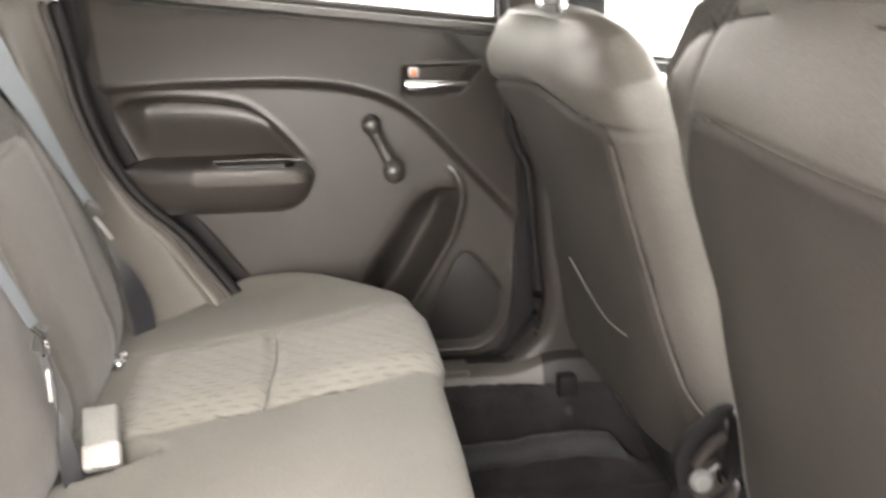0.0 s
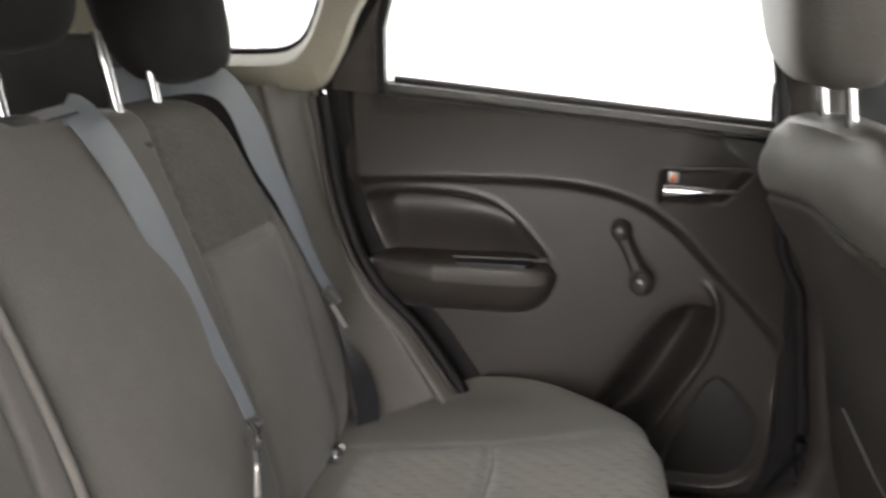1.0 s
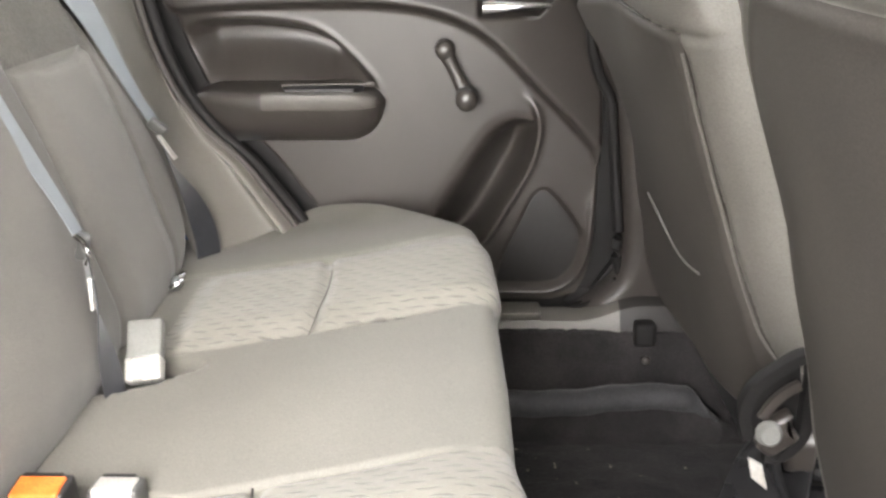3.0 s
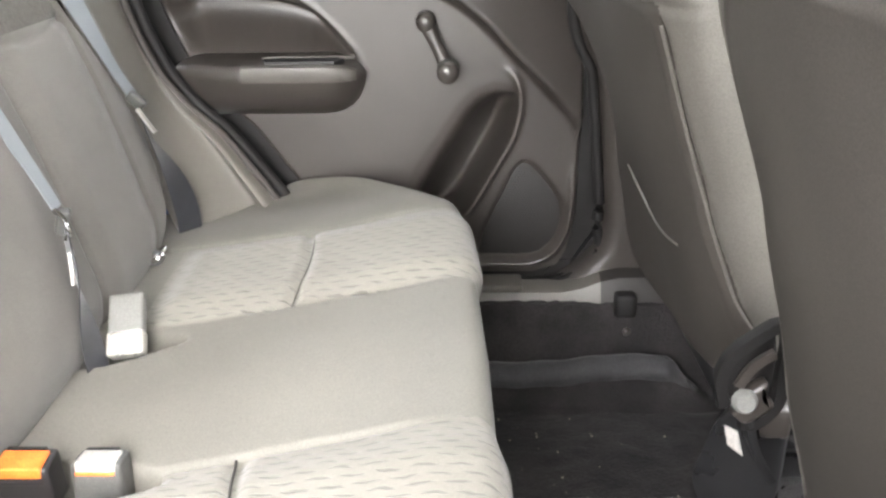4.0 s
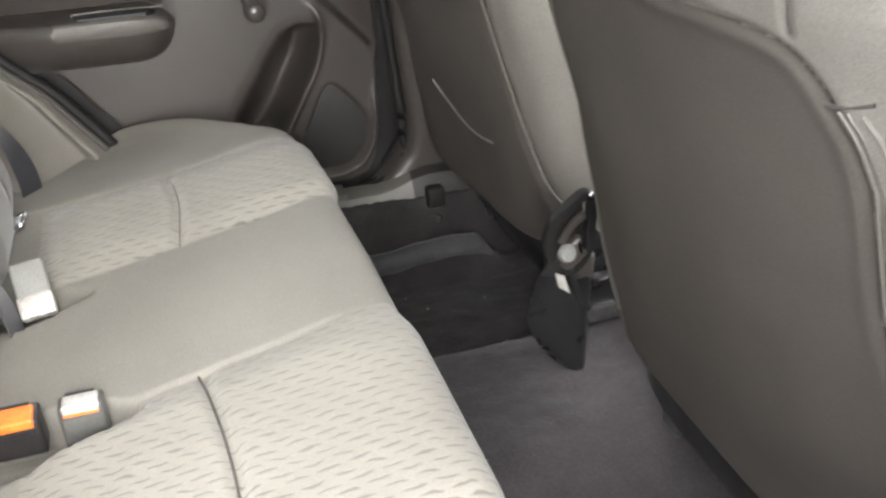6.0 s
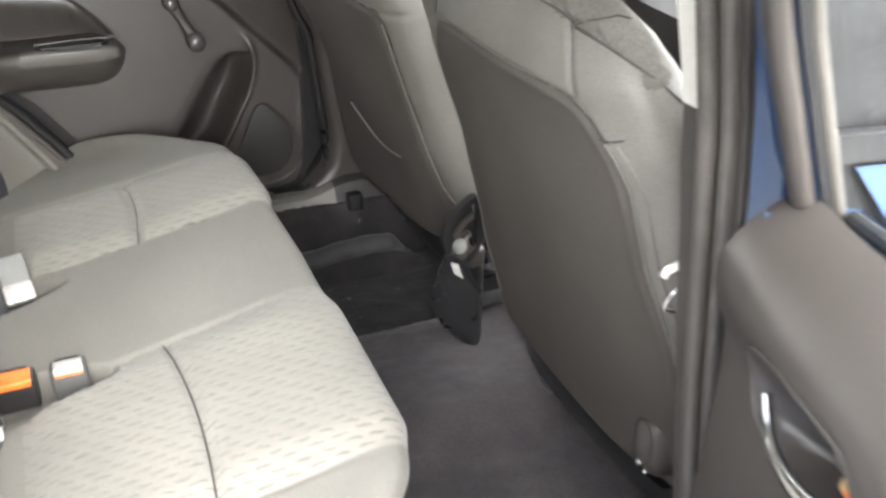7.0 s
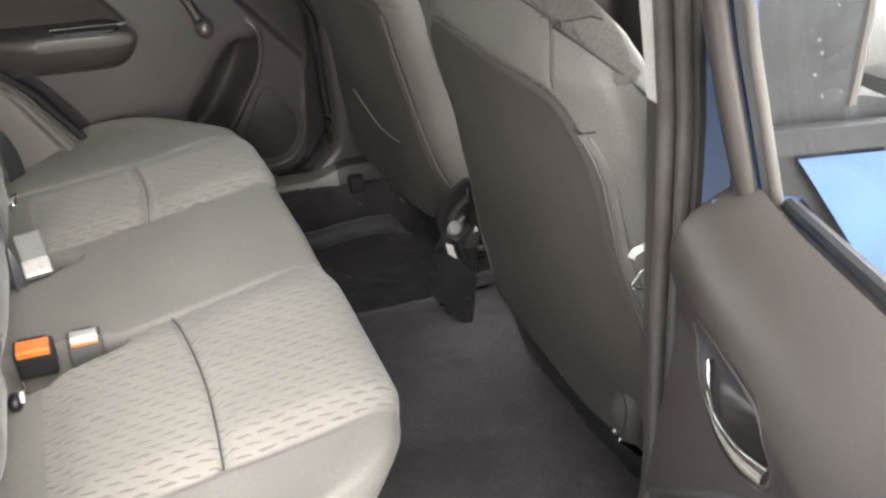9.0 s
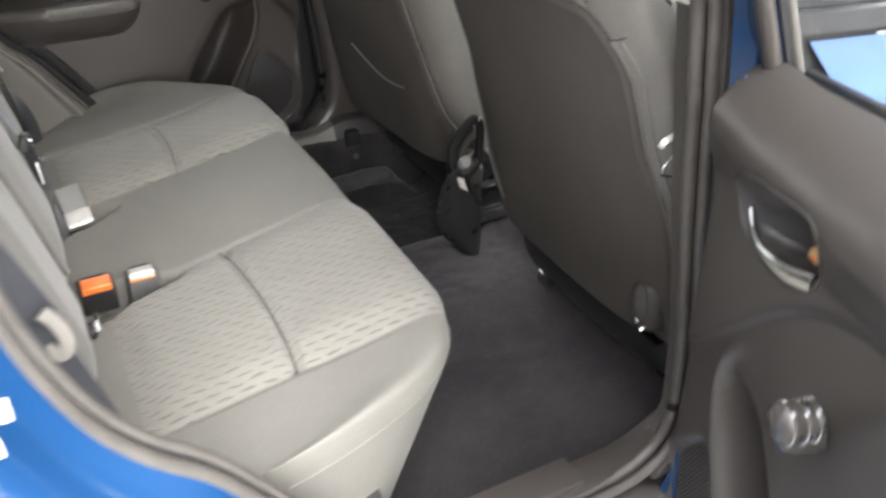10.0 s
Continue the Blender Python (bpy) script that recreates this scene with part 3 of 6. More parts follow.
    low, top_ring = ([bm.verts.new((x, d, z - 0.09 * (d - 0.036))) for x, d in slot] for z in (0.966, 0.9735))
    bm.faces.new(top_ring)
    for k in range(6):
        bm.faces.new((low[k], low[(k + 1) % 6], top_ring[(k + 1) % 6], top_ring[k]))
    part("grip_slot", put(bm), M["rubber"], arm, "dark finger slot in the grip plate")

    # latch: bezel, chrome lever, orange lock slider
    if far:
        bm = frame_ring(bo, bi, -0.006, 0.005)
    else:
        rim_line = []
        for x, z in bo + bo[:1]:
            k = int(np.argmin(np.abs(xs - x)))
            rim_line.append((x, np.interp(z, Z[k], flat_d[k]) - 0.0005, z))
        bm = tube(rim_line, 0.0013, 8, up=(0, 1, 0))
    bezel = part("latch_bezel", put(bm), M["panel"] if far else M["pillar"], door, "grey latch bezel", angle=30)
    secs = []
    line = spline([(0.200, 1.0825), (0.25, 1.0835), (0.303, 1.0850)] if far else [(0.300, 1.078), (0.283, 1.067), (0.258, 1.062), (0.220, 1.064), (0.190, 1.073)], 22)
    for k, (x, zc) in enumerate(line):
        u = k / 21
        h = 0.0100 * (1 - 0.62 * u ** 1.5) if far else 0.0042 + 0.0068 * smooth(0.1, 0.95, u)
        d = (0.004 + 0.006 * math.sin(u * 3.1)) if far else (0.002 + 0.010 * math.sin(0.3 + u * 2.5))
        secs.append([(x, d + (0.006 if far else 0.004) * math.cos(w), zc + h * math.sin(w)) for w in np.linspace(0, 2 * math.pi, 14, endpoint=False)])
    part("latch_lever", put(loft(secs)), M["chrome"], bezel, "polished chrome latch lever", angle=60)
    if far:
        part("lock_slider", put(box((0.206, -0.018, 1.0935), (0.221, -0.004, 1.1105), 0.003)), M["silver"], bezel, "small lock slider")
        part("lock_mark", put(box((0.209, -0.004, 1.0955), (0.217, -0.0028, 1.1075), 0.0007)), M["orange"], bezel, "orange lock mark")
    else:
        part("lock_slider", put(prism([(0.200, 1.084), (0.200, 1.093), (0.206, 1.098), (0.214, 1.093), (0.215, 1.084)], -0.026, 0.001, 0.002)), M["brass"], bezel, "brassy lock slider")
        part("lock_mark", put(box((0.203, -0.004, 1.0855), (0.208, 0.0016, 1.0895), 0.001)), M["orange"], bezel, "orange lock mark")

    # window crank
    a, k = Vector((0.143, 0, 1.022)), Vector((0.176, 0, 0.953))
    ring_mat = M["panel_dark"] if far else M["chrome"]
    if not far:
        a, k = Vector((0.142, 0, 0.964)), Vector((0.112, 0, 1.010))
    dirv = (k - a).normalized()
    side = Vector((-dirv.z, 0, dirv.x))
    secs = []
    for u in np.linspace(0, 1, 12):
        c = a.lerp(k, u)
        w = 0.0125 - 0.003 * math.sin(u * math.pi)
        d = 0.024 + 0.006 * u
        secs.append([(c.x + side.x * w * sx, d + sy, c.z + side.z * w * sx) for sx, sy in ((-1, -0.004), (-0.95, 0.003), (-0.5, 0.006), (0.5, 0.006), (0.95, 0.003), (1, -0.004))])
    crank = part("window_crank", put(loft(secs)), M["crank"], door, "dark plastic window crank arm", angle=60)
    part("hub", put(cyl((a.x, 0.0, a.z), (a.x, 0.028, a.z), 0.0165, 20, 0.0145)), M["crank"], crank)
    part("hub_cap", put(ball((a.x, 0.028, a.z), 0.0135, (1, 0.45, 1))), M["crank"], crank)
    part("knob", put(tube_taper((k.x, 0.028, k.z), (k.x, 0.056, k.z), 0.0135, 0.017, 22)), M["crank"], crank)
    part("knob_top", put(ball((k.x, 0.056, k.z), 0.0165, (1, 0.55, 1), 20)), M["crank"], crank)
    for dd in (0.033, 0.042, 0.053):
        part("knob_ring", put(tube_taper((k.x, dd, k.z), (k.x, dd + 0.003, k.z), 0.0172, 0.0172, 22)), ring_mat, crank)

    inset = [tuple(q) for q in np.array([0.29, 0.69]) + (spk - np.array([0.29, 0.69])) * 0.95]
    # far cover and grille are darker than the near ones: shade put into the colour
    cover = part("speaker_cover", put(prism(inset, -0.02, -0.0092, 0.001)), M["panel_dark"] if far else M["panel"], door, "dark loudspeaker cover")
    # loudspeaker grille: mesh of fine holes behind the lip
    gx, gz = np.meshgrid(np.arange(0.215, 0.365, 0.0052), np.arange(0.60, 0.80, 0.0045))
    gx = gx + (np.arange(gx.shape[0]) % 2)[:, None] * 0.0026
    ok = poly_sd(gx, gz, spk) < -0.009
    bm = bmesh.new()
    for x, z in zip(gx[ok], gz[ok]):
        c = [bm.verts.new((x + 0.0017 * math.cos(w), -0.0090, z + 0.0017 * math.sin(w))) for w in np.linspace(0, 2 * math.pi, 6, endpoint=False)]
        tip = bm.verts.new((x, -0.0078, z))
        for q in range(6):
            bm.faces.new((c[q], c[(q + 1) % 6], tip))
    ob = part("speaker_grille", put(bm), M["rubber"] if far else M["panel_dark"], cover, "fine dark dotted loudspeaker grille")
    ob["kind"] = "stuff"

    # window frame, quarter trim and glass
    top = 1.455
    lean = 0.10 if far else 0.165
    off = 0.0 if far else -0.038
    tip = lambda x, d, z: place(x, d + off - 0.004 + lean * max(z - 1.15, 0) * 2.4, z)
    inner = [(-0.232, BELT(-0.232) - 0.02), (-0.226, 1.31), (-0.150, 1.40), (-0.120, 1.43), (0.1, top - 0.03), (0.325, top - 0.04), (0.350, 1.30), (0.362, BELT(0.362) - 0.02)]
    outer = [(-0.292, BELT(-0.292) - 0.02), (-0.268, 1.30), (-0.185, 1.43), (-0.150, top), (0.1, top + 0.005), (0.345, top), (0.372, 1.30), (0.392, BELT(0.392) - 0.02)]
    if far:
        inner[1:4] = [(-0.226, 1.31), (-0.205, 1.39), (-0.180, 1.43)]
        outer[:4] = [(-0.300, BELT(-0.300) - 0.02), (-0.290, 1.30), (-0.245, 1.42), (-0.205, top)]
    else:
        outer[-3:] = [(0.362, top), (0.392, 1.30), (0.412, BELT(0.412) - 0.02)]
    wframe = part("window_frame", mapped(frame_ring(outer, inner, -0.030 if far else -0.016, 0.004), tip), M["seal"] if far else M["paint"], door, "dark window frame" if far else "blue painted window frame", angle=30)
    if not far:
        mid = [(a * 0.14 + c * 0.86, b_ * 0.14 + d_ * 0.86) for (a, b_), (c, d_) in zip(outer, inner)]
        dense = lambda q: [(a[0] + (b_[0] - a[0]) * k / 6, a[1] + (b_[1] - a[1]) * k / 6) for a, b_ in zip(q, q[1:]) for k in range(6)] + [q[-1]]
        part("frame_seal", mapped(tube([(x, 0.004, z) for x, z in dense(mid)], 0.0095, 10, up=(0, 1, 0)), tip), M["panel"], wframe, "soft grey-brown rubber seal on the frame")
        ins = [(c * 1.04 - a * 0.04, d_ * 1.04 - b_ * 0.04) for (a, b_), (c, d_) in zip(outer, inner)]
        part("frame_lip", mapped(tube([(x, -0.014, z) for x, z in dense(ins)], 0.0055, 10, up=(0, 1, 0)), tip), M["seal_pale"], wframe, "grey lip beside the glass")
    n_in = [(x * 1.0 - (0.012 if far else 0.005) * (1 if x > 0.2 else -1 if x < -0.1 else 0), z - (0.012 if z > 1.38 else 0)) for x, z in inner]
    part("glass_run", mapped(frame_ring(inner, n_in, -0.022 if far else -0.018, -0.004), tip), M["rubber"], wframe, "black rubber glass run", angle=30)
    rail = [(x, off - 0.012, BELT(x) + 0.004) for x in np.linspace(-0.21, 0.35, 12)]
    part("glass_wiper", mapped(tube(rail, 0.006, 8), place), M["panel"] if far else M["rubber"], wframe, "wiper strip along the glass")
    strip = prism([(-0.285, BELT(-0.285) - 0.014), (0.378, BELT(0.378) - 0.014), (0.378, BELT(0.378) - 0.003), (-0.285, BELT(-0.285) - 0.003)], off - 0.034, -0.003 if far else -0.037, 0.001, 1)
    part("belt_strip", put(strip), M["panel"], wframe, "strip beside the glass", angle=30)
    g = box((-0.238, -0.0145, 1.12), (0.364, -0.0105, top - 0.02), 0)
    bmesh.ops.subdivide_edges(g, edges=list(g.edges), cuts=6, use_grid_fill=True)
    for vv in g.verts:
        if vv.co.z > 1.31:
            vv.co.x = max(vv.co.x, -0.238 + (vv.co.z - 1.31) * (0.25 if far else 0.62))
        if vv.co.x > 0.2:
            vv.co.x = min(vv.co.x, 0.368 - max(vv.co.z - 1.15, 0) * 0.09)
    ob = part("window_glass", mapped(g, tip), M["glass"], door, "clear side window")
    ob.visible_shadow = False
    if not far:
        wet = bmesh.new()
        drops = np.random.default_rng(11)
        for k in range(90):
            x, z, r = drops.uniform(-0.1, 0.33), drops.uniform(1.21, 1.40), drops.uniform(0.0004, 0.0009)
            ring = [wet.verts.new((x + r * math.cos(a), -0.0148, z + r * 1.2 * math.sin(a))) for a in np.linspace(0, 2 * math.pi, 8, endpoint=False)]
            mid_ring = [wet.verts.new((x + 0.6 * r * math.cos(a), -0.0148 - 0.45 * r, z + 0.7 * r * math.sin(a))) for a in np.linspace(0, 2 * math.pi, 8, endpoint=False)]
            tipv = wet.verts.new((x, -0.0148 - 0.6 * r, z))
            for q in range(8):
                wet.faces.new((ring[q], ring[(q + 1) % 8], mid_ring[(q + 1) % 8], mid_ring[q]))
                wet.faces.new((mid_ring[q], mid_ring[(q + 1) % 8], tipv))
            wet.faces.new(ring[::-1])
        part("rain_drops", mapped(wet, tip), M["water"], ob, "scattered rain drops")["kind"] = "stuff"

    # painted outer skin and the shut face round the rim
    rim_in = [(x, z) for x, z in spline(SHUT, 40)] + [(0.0, 0.585)] + ([(0.335, 0.585), (0.362, 0.62), (0.376, 0.70)] if far else [(0.31, 0.585), (0.352, 0.655), (0.375, 0.79)]) + [(0.376, 1.0), (0.374, BELT(0.374))]
    cxm, czm = 0.1, 0.95
    shell = []
    for d, gsc in ((-0.004, 0.995), (-0.03, 1.006), (-0.095, 1.012), (-0.118, 1.0), (-0.12, 0.9)):
        shell.append([(cxm + (x - cxm) * gsc, d * (1 - (0.74 if far else 0.42) * smooth(1.0, 1.2, z)), czm + (z - czm) * gsc if z < 1.1 else z) for x, z in rim_in])
    # far edge is blackened so no blue paint shows beside the closed door
    part("outer_skin", put(loft(shell, cap=False, ring=False)), M["seal_black"] if far else M["paint"], door, "outer edge blackened so no blue shows" if far else "blue metallic painted edge", angle=30)
    pts = []
    for z in np.linspace(0.59, 1.0, 10).tolist() + np.linspace(1.02, 1.2, 10).tolist():
        xr = np.interp(z, shut[::-1, 1], shut[::-1, 0]) if z > 0.64 else 0.0
        for x in np.linspace(xr - 0.004, np.interp(z, [0.59, 0.62, 0.7, 0.79, 1.2], [0.335, 0.362, 0.376, 0.376, 0.376] if far else [0.31, 0.33, 0.36, 0.374, 0.376]), 16):
            zt = min(z, BELT(x) - 0.05)
            pts.append(place(x, -0.115 * (1 - (0.74 if far else 0.42) * smooth(1.0, 1.19, zt)), zt))
    mesh_ob("outer_panel", pts, grid_faces(20, 16), M["paint"], door, "blue metallic outer panel")
    rail = [(x, off - 0.024, BELT(x) - 0.008) for x in np.linspace(-0.28, 0.37, 12)]
    part("outer_wiper", mapped(tube(rail, 0.005, 8), place), M["rubber"], door, "black outer wiper strip")
    edge_pts = [place(x, -0.03, z) for x, z in spline([(-0.297, 1.2)] + SHUT[1:] + [(0.0, 0.59), (0.2, 0.585)], 60)]
    part("door_seal", tube(edge_pts, 0.006, 8), M["rubber"], door, "black rubber door seal")
    tagged(door, label, "car door")
    return door


far_door = rear_door("rear_door", far_place, "closed rear car door with dark brown plastic trim, armrest and crank", True)
near_door = rear_door("rear_door", near_place, "opened rear car door with dark plastic trim and blue edge", False)


# ---- far side: quarter trim, pillar, sill ----
def wheel_trim(side):
    """Grey moulded trim between the seat back and the door opening."""
    fy = (lambda y: y) if side > 0 else (lambda y: 1.36 - y)
    shut = spline(SHUT, 90)
    nv, nu = 60, 26
    pts = []
    for i in range(nv):
        z = 0.70 + (1.232 - 0.70) * i / (nv - 1)
        xb = np.interp(z, shut[::-1, 1], shut[::-1, 0]) - 0.012
        xa = -0.25 - 0.34 * (z - 0.78)
        for j in range(nu):
            u = j / (nu - 1)
            x = xa + (xb - xa) * u
            low = smooth(0.99, 0.90, z)
            y = 1.190 + 0.095 * smooth(0, 1, u) + 0.012 * math.exp(-((u - 0.45) / 0.25) ** 2) * low - 0.034 * math.exp(-((u - 0.84) / 0.085) ** 2) * low
            y += (-0.024 * math.exp(-((u - 0.45) / 0.12) ** 2) + 0.010 * math.exp(-((u - 0.70) / 0.07) ** 2)) * (1 - low)
            pts.append((x, fy(y), z))
    # near trim is darkened to pass for the seat back's dark side
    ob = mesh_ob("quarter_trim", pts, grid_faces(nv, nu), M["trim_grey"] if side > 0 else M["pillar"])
    tagged(ob, ("moulded grey" if side > 0 else "moulded dark grey-brown") + " plastic trim over the wheel arch beside the seat", "trim", kind="structure")
    ob.name = "trim_quarter_far" if side > 0 else "trim_quarter_near"
    # lip and rubber seal that follow the door opening
    for name, off, yy, r, mat in (("trim_lip", -0.019, 1.272, 0.006, M["pillar"]), ("door_seal", -0.006, 1.283, 0.009, M["seal_black"])):
        line = [(x + off, fy(yy), z) for x, z in spline([(-0.19, 1.40), (-0.255, 1.30)] + SHUT, 80)]
        s = part(name, tube(line, r, 10), mat)
        s.name = name + ("_far" if side > 0 else "_near")
        tagged(s, "grey lip along the door opening" if r < 0.008 else "black rubber seal along the door opening", "seal" if r > 0.008 else "trim", kind="structure")


line = [(x - 0.004, 1.336, z) for x, z in spline(SHUT, 60)]
tagged(part("door_seal_blade", tube(line, 0, flat=(0.017, 0.003), up=(0, 1, 0)), M["seal_black"]), "black rubber seal blade behind the closed door", "seal", kind="structure")
line = [(np.interp(z, [0.56, 0.8, 1.22], [0.405, 0.405, 0.385]), 1.350, z) for z in np.linspace(0.56, 1.24, 30)]
tagged(part("door_seal_front", tube(line, 0, flat=(0.045, 0.003), up=(0, 1, 0)), M["seal_black"]), "black rubber seal in the gap ahead of the closed door", "seal", kind="structure")
line = [(x, 1.345, 0.585) for x in np.linspace(-0.05, 0.44, 20)]
tagged(part("door_seal_low", tube(line, 0, flat=(0.03, 0.003), up=(0, 1, 0)), M["seal_black"]), "black rubber seal below the closed door", "seal", kind="structure")
wheel_trim(1)
wheel_trim(-1)


def quarter_window(side):
    """Upper rear pillar trim, pale beige, round a small fixed window."""
    fy = (lambda x, d, z: (x, (1.235 - d - 0.30 * max(z - 1.22, 0)), z)) if side > 0 else (lambda x, d, z: (x, 1.36 - (1.235 - d - 0.30 * max(z - 1.22, 0)), z))
    hole = [(-0.50, 1.277), (-0.45, 1.277), (-0.40, 1.277), (-0.352, 1.281), (-0.322, 1.296), (-0.302, 1.322), (-0.284, 1.36), (-0.268, 1.405), (-0.30, 1.425), (-0.345, 1.413), (-0.42, 1.378), (-0.51, 1.318)]
    mid = [(-0.53, 1.258), (-0.46, 1.258), (-0.40, 1.258), (-0.336, 1.262), (-0.306, 1.282), (-0.284, 1.312), (-0.264, 1.355), (-0.246, 1.415), (-0.29, 1.442), (-0.355, 1.43), (-0.44, 1.392), (-0.55, 1.318)]
    outer = [(-0.70, 1.226), (-0.50, 1.226), (-0.40, 1.226), (-0.345, 1.226), (-0.300, 1.226), (-0.268, 1.262), (-0.236, 1.32), (-0.182, 1.44), (-0.40, 1.47), (-0.55, 1.47), (-0.70, 1.45), (-0.78, 1.30)]

    def closed(q):
        """Smooth closed ring with eight places between each two of its corners."""
        q = np.array(q)
        a, c, d = np.roll(q, 1, 0), np.roll(q, -1, 0), np.roll(q, -2, 0)
        u = np.linspace(0, 1, 8, endpoint=False)[None, :, None]
        a, b, c, d = (w[:, None] for w in (a, q, c, d))
        return (0.5 * (2 * b + (c - a) * u + (2 * a - 5 * b + 4 * c - d) * u ** 2 + (3 * b - a - 3 * c + d) * u ** 3)).reshape(-1, 2)

    hole, mid, outer = closed(hole), closed(mid), closed(outer)
    secs = [[fy(x, -0.03, z) for x, z in outer], [fy(x, 0.0, z) for x, z in outer], [fy(x, 0.006, z) for x, z in mid], [fy(x, -0.012, z) for x, z in (hole + mid) / 2], [fy(x, -0.045, z) for x, z in hole]]
    ob = part("trim", loft(secs, cap=False), M["beige"], angle=70)
    ob.name = "trim_pillar_far" if side > 0 else "trim_pillar_near"
    tagged(ob, "pale beige rear pillar trim round the small quarter window", "pillar trim", kind="structure")
    win = empty("window_1" if side > 0 else "window_2")
    g = part("pane", mapped(prism([tuple(q) for q in hole * 1.0], -0.05, -0.046, 0), fy), M["glass"], win)
    g.visible_shadow = False
    part("gasket", tube([fy(x, -0.042, z) for x, z in list(hole) + [hole[0]]], 0.006, 8), M["rubber"], win)
    tagged(win, "small fixed rear quarter window with rounded corners", "window", kind="structure")


quarter_window(1)
quarter_window(-1)


# ---- pillars, sills, floor, roof and the closed ends of the cabin ----
EDGE_Z = [0.60, 0.63, 0.668, 0.76, 0.80, 0.95, 1.04, 1.11, 1.215, 1.305, 1.47]
EDGE_X = [0.375, 0.412, 0.428, 0.424, 0.420, 0.396, 0.383, 0.374, 0.358, 0.337, 0.295]


EDGE_FAR_Z = [0.60, 0.632, 0.658, 0.718, 0.832, 0.953, 0.985, 1.0, 1.04, 1.215, 1.305, 1.47]
EDGE_FAR_X = [0.350, 0.386, 0.408, 0.420, 0.408, 0.393, 0.376, 0.366, 0.360, 0.346, 0.330, 0.290]


def edge_x(side, z):
    return np.interp(z, EDGE_FAR_Z, EDGE_FAR_X) if side > 0 else np.interp(z, EDGE_Z, EDGE_X)


def mirror_y(side, y):
    return y if side > 0 else 1.36 - y


def pillar(side):
    secs = []
    for z in np.linspace(0.60, 1.47, 61):
        e = edge_x(side, z) + 0.008
        w = np.interp(z, [0.6, 0.8, 1.1, 1.22, 1.47], [0.17, 0.15, 0.12, 0.085, 0.075])
        t_in = np.interp(z, [0.6, 1.0, 1.2, 1.47], [1.262, 1.262, 1.284, 1.235] if side > 0 else [1.25, 1.242, 1.238, 1.225])
        ring = [(e, 1.315), (e, 1.292), (e + (0.004 if side > 0 else 0.001), t_in + (0.012 if side > 0 else 0.006)), (e + 0.016, t_in + 0.002), (e + 0.03, t_in), (e + w - 0.03, t_in), (e + w - 0.012, t_in + 0.006), (e + w, t_in + 0.02), (e + w, 1.315)]
        secs.append([(x, mirror_y(side, y), z) for x, y in ring])
    # far trim stays dark to the top: its backlit shade is in the colour
    ob = part("pillar", loft(secs), M["panel"] if side > 0 else M["pillar"], angle=50)
    if side < 0:
        ob.data.materials.append(M["pale_trim"])   # pale upper trim above the dark lower one
        for p in ob.data.polygons:
            p.material_index = int(p.center.z > 1.205 and p.center.y > 0.085)
    ob.name = "wall_pillar_far" if side > 0 else "wall_pillar_near"
    tagged(ob, "dark grey plastic door pillar trim" + (" beside the front seat" if side > 0 else " with a pale upper part"), "pillar", kind="structure")
    # painted outer pillar
    secs = []
    for z in sorted(np.linspace(0.56, 1.47, 16).tolist() + [1.224, 1.236]):
        e = edge_x(side, z) + 0.012
        f = e + 0.16 if side > 0 else np.interp(z, [1.226, 1.236, 1.47], [e + 0.16, 0.478, 0.450])
        secs.append([(x, mirror_y(side, y), z) for x, y in ((e, 1.318), (e + 0.004, 1.345), (e + 0.02, 1.350), (f, 1.350), (f, 1.318))])
    ob = part("pillar_outer", loft(secs), M["paint"], angle=30)
    ob.data.materials.append(M["black_film"])
    for p in ob.data.polygons:
        # the whole far outer pillar is blackened to keep blue out of the door gap
        p.material_index = int(side > 0 or (p.center.x > edge_x(side, p.center.z) + 0.035 and p.center.z > 0.98))
    ob.name = "wall_pillar_outer_far" if side > 0 else "wall_pillar_outer_near"
    tagged(ob, "black outer door pillar" if side > 0 else "blue painted outer door pillar", "pillar", kind="structure")
    # twin brown seals on the pillar edge, running down into the sill
    for k, (off, y, r) in enumerate(((0.0, 1.285, 0.0085), (0.004, 1.303, 0.007))):
        pts = [(edge_x(side, z) + off, y, z) for z in np.linspace(1.46, 0.70, 22)]
        pts += [(0.424 + off, y, 0.66), (0.405 + off, y, 0.627), (0.37 + off, y, 0.604), (0.32, y, 0.594), (0.2, y, 0.590), (0.05, y, 0.590), (-0.01, y, 0.61)]
        pts = [(x, mirror_y(side, yy), z) for x, yy, z in spline(pts, 90)]
        ob = part("pillar_seal", tube(pts, r, 10), M["seal"] if side < 0 else M["seal_black"])
        ob.name = ("door_seal_inner_" if k == 0 else "door_seal_outer_") + ("far" if side > 0 else "near")
        tagged(ob, ("brown-grey" if side < 0 else "black") + " rubber seal round the door opening", "seal", kind="structure")


pillar(1)
pillar(-1)


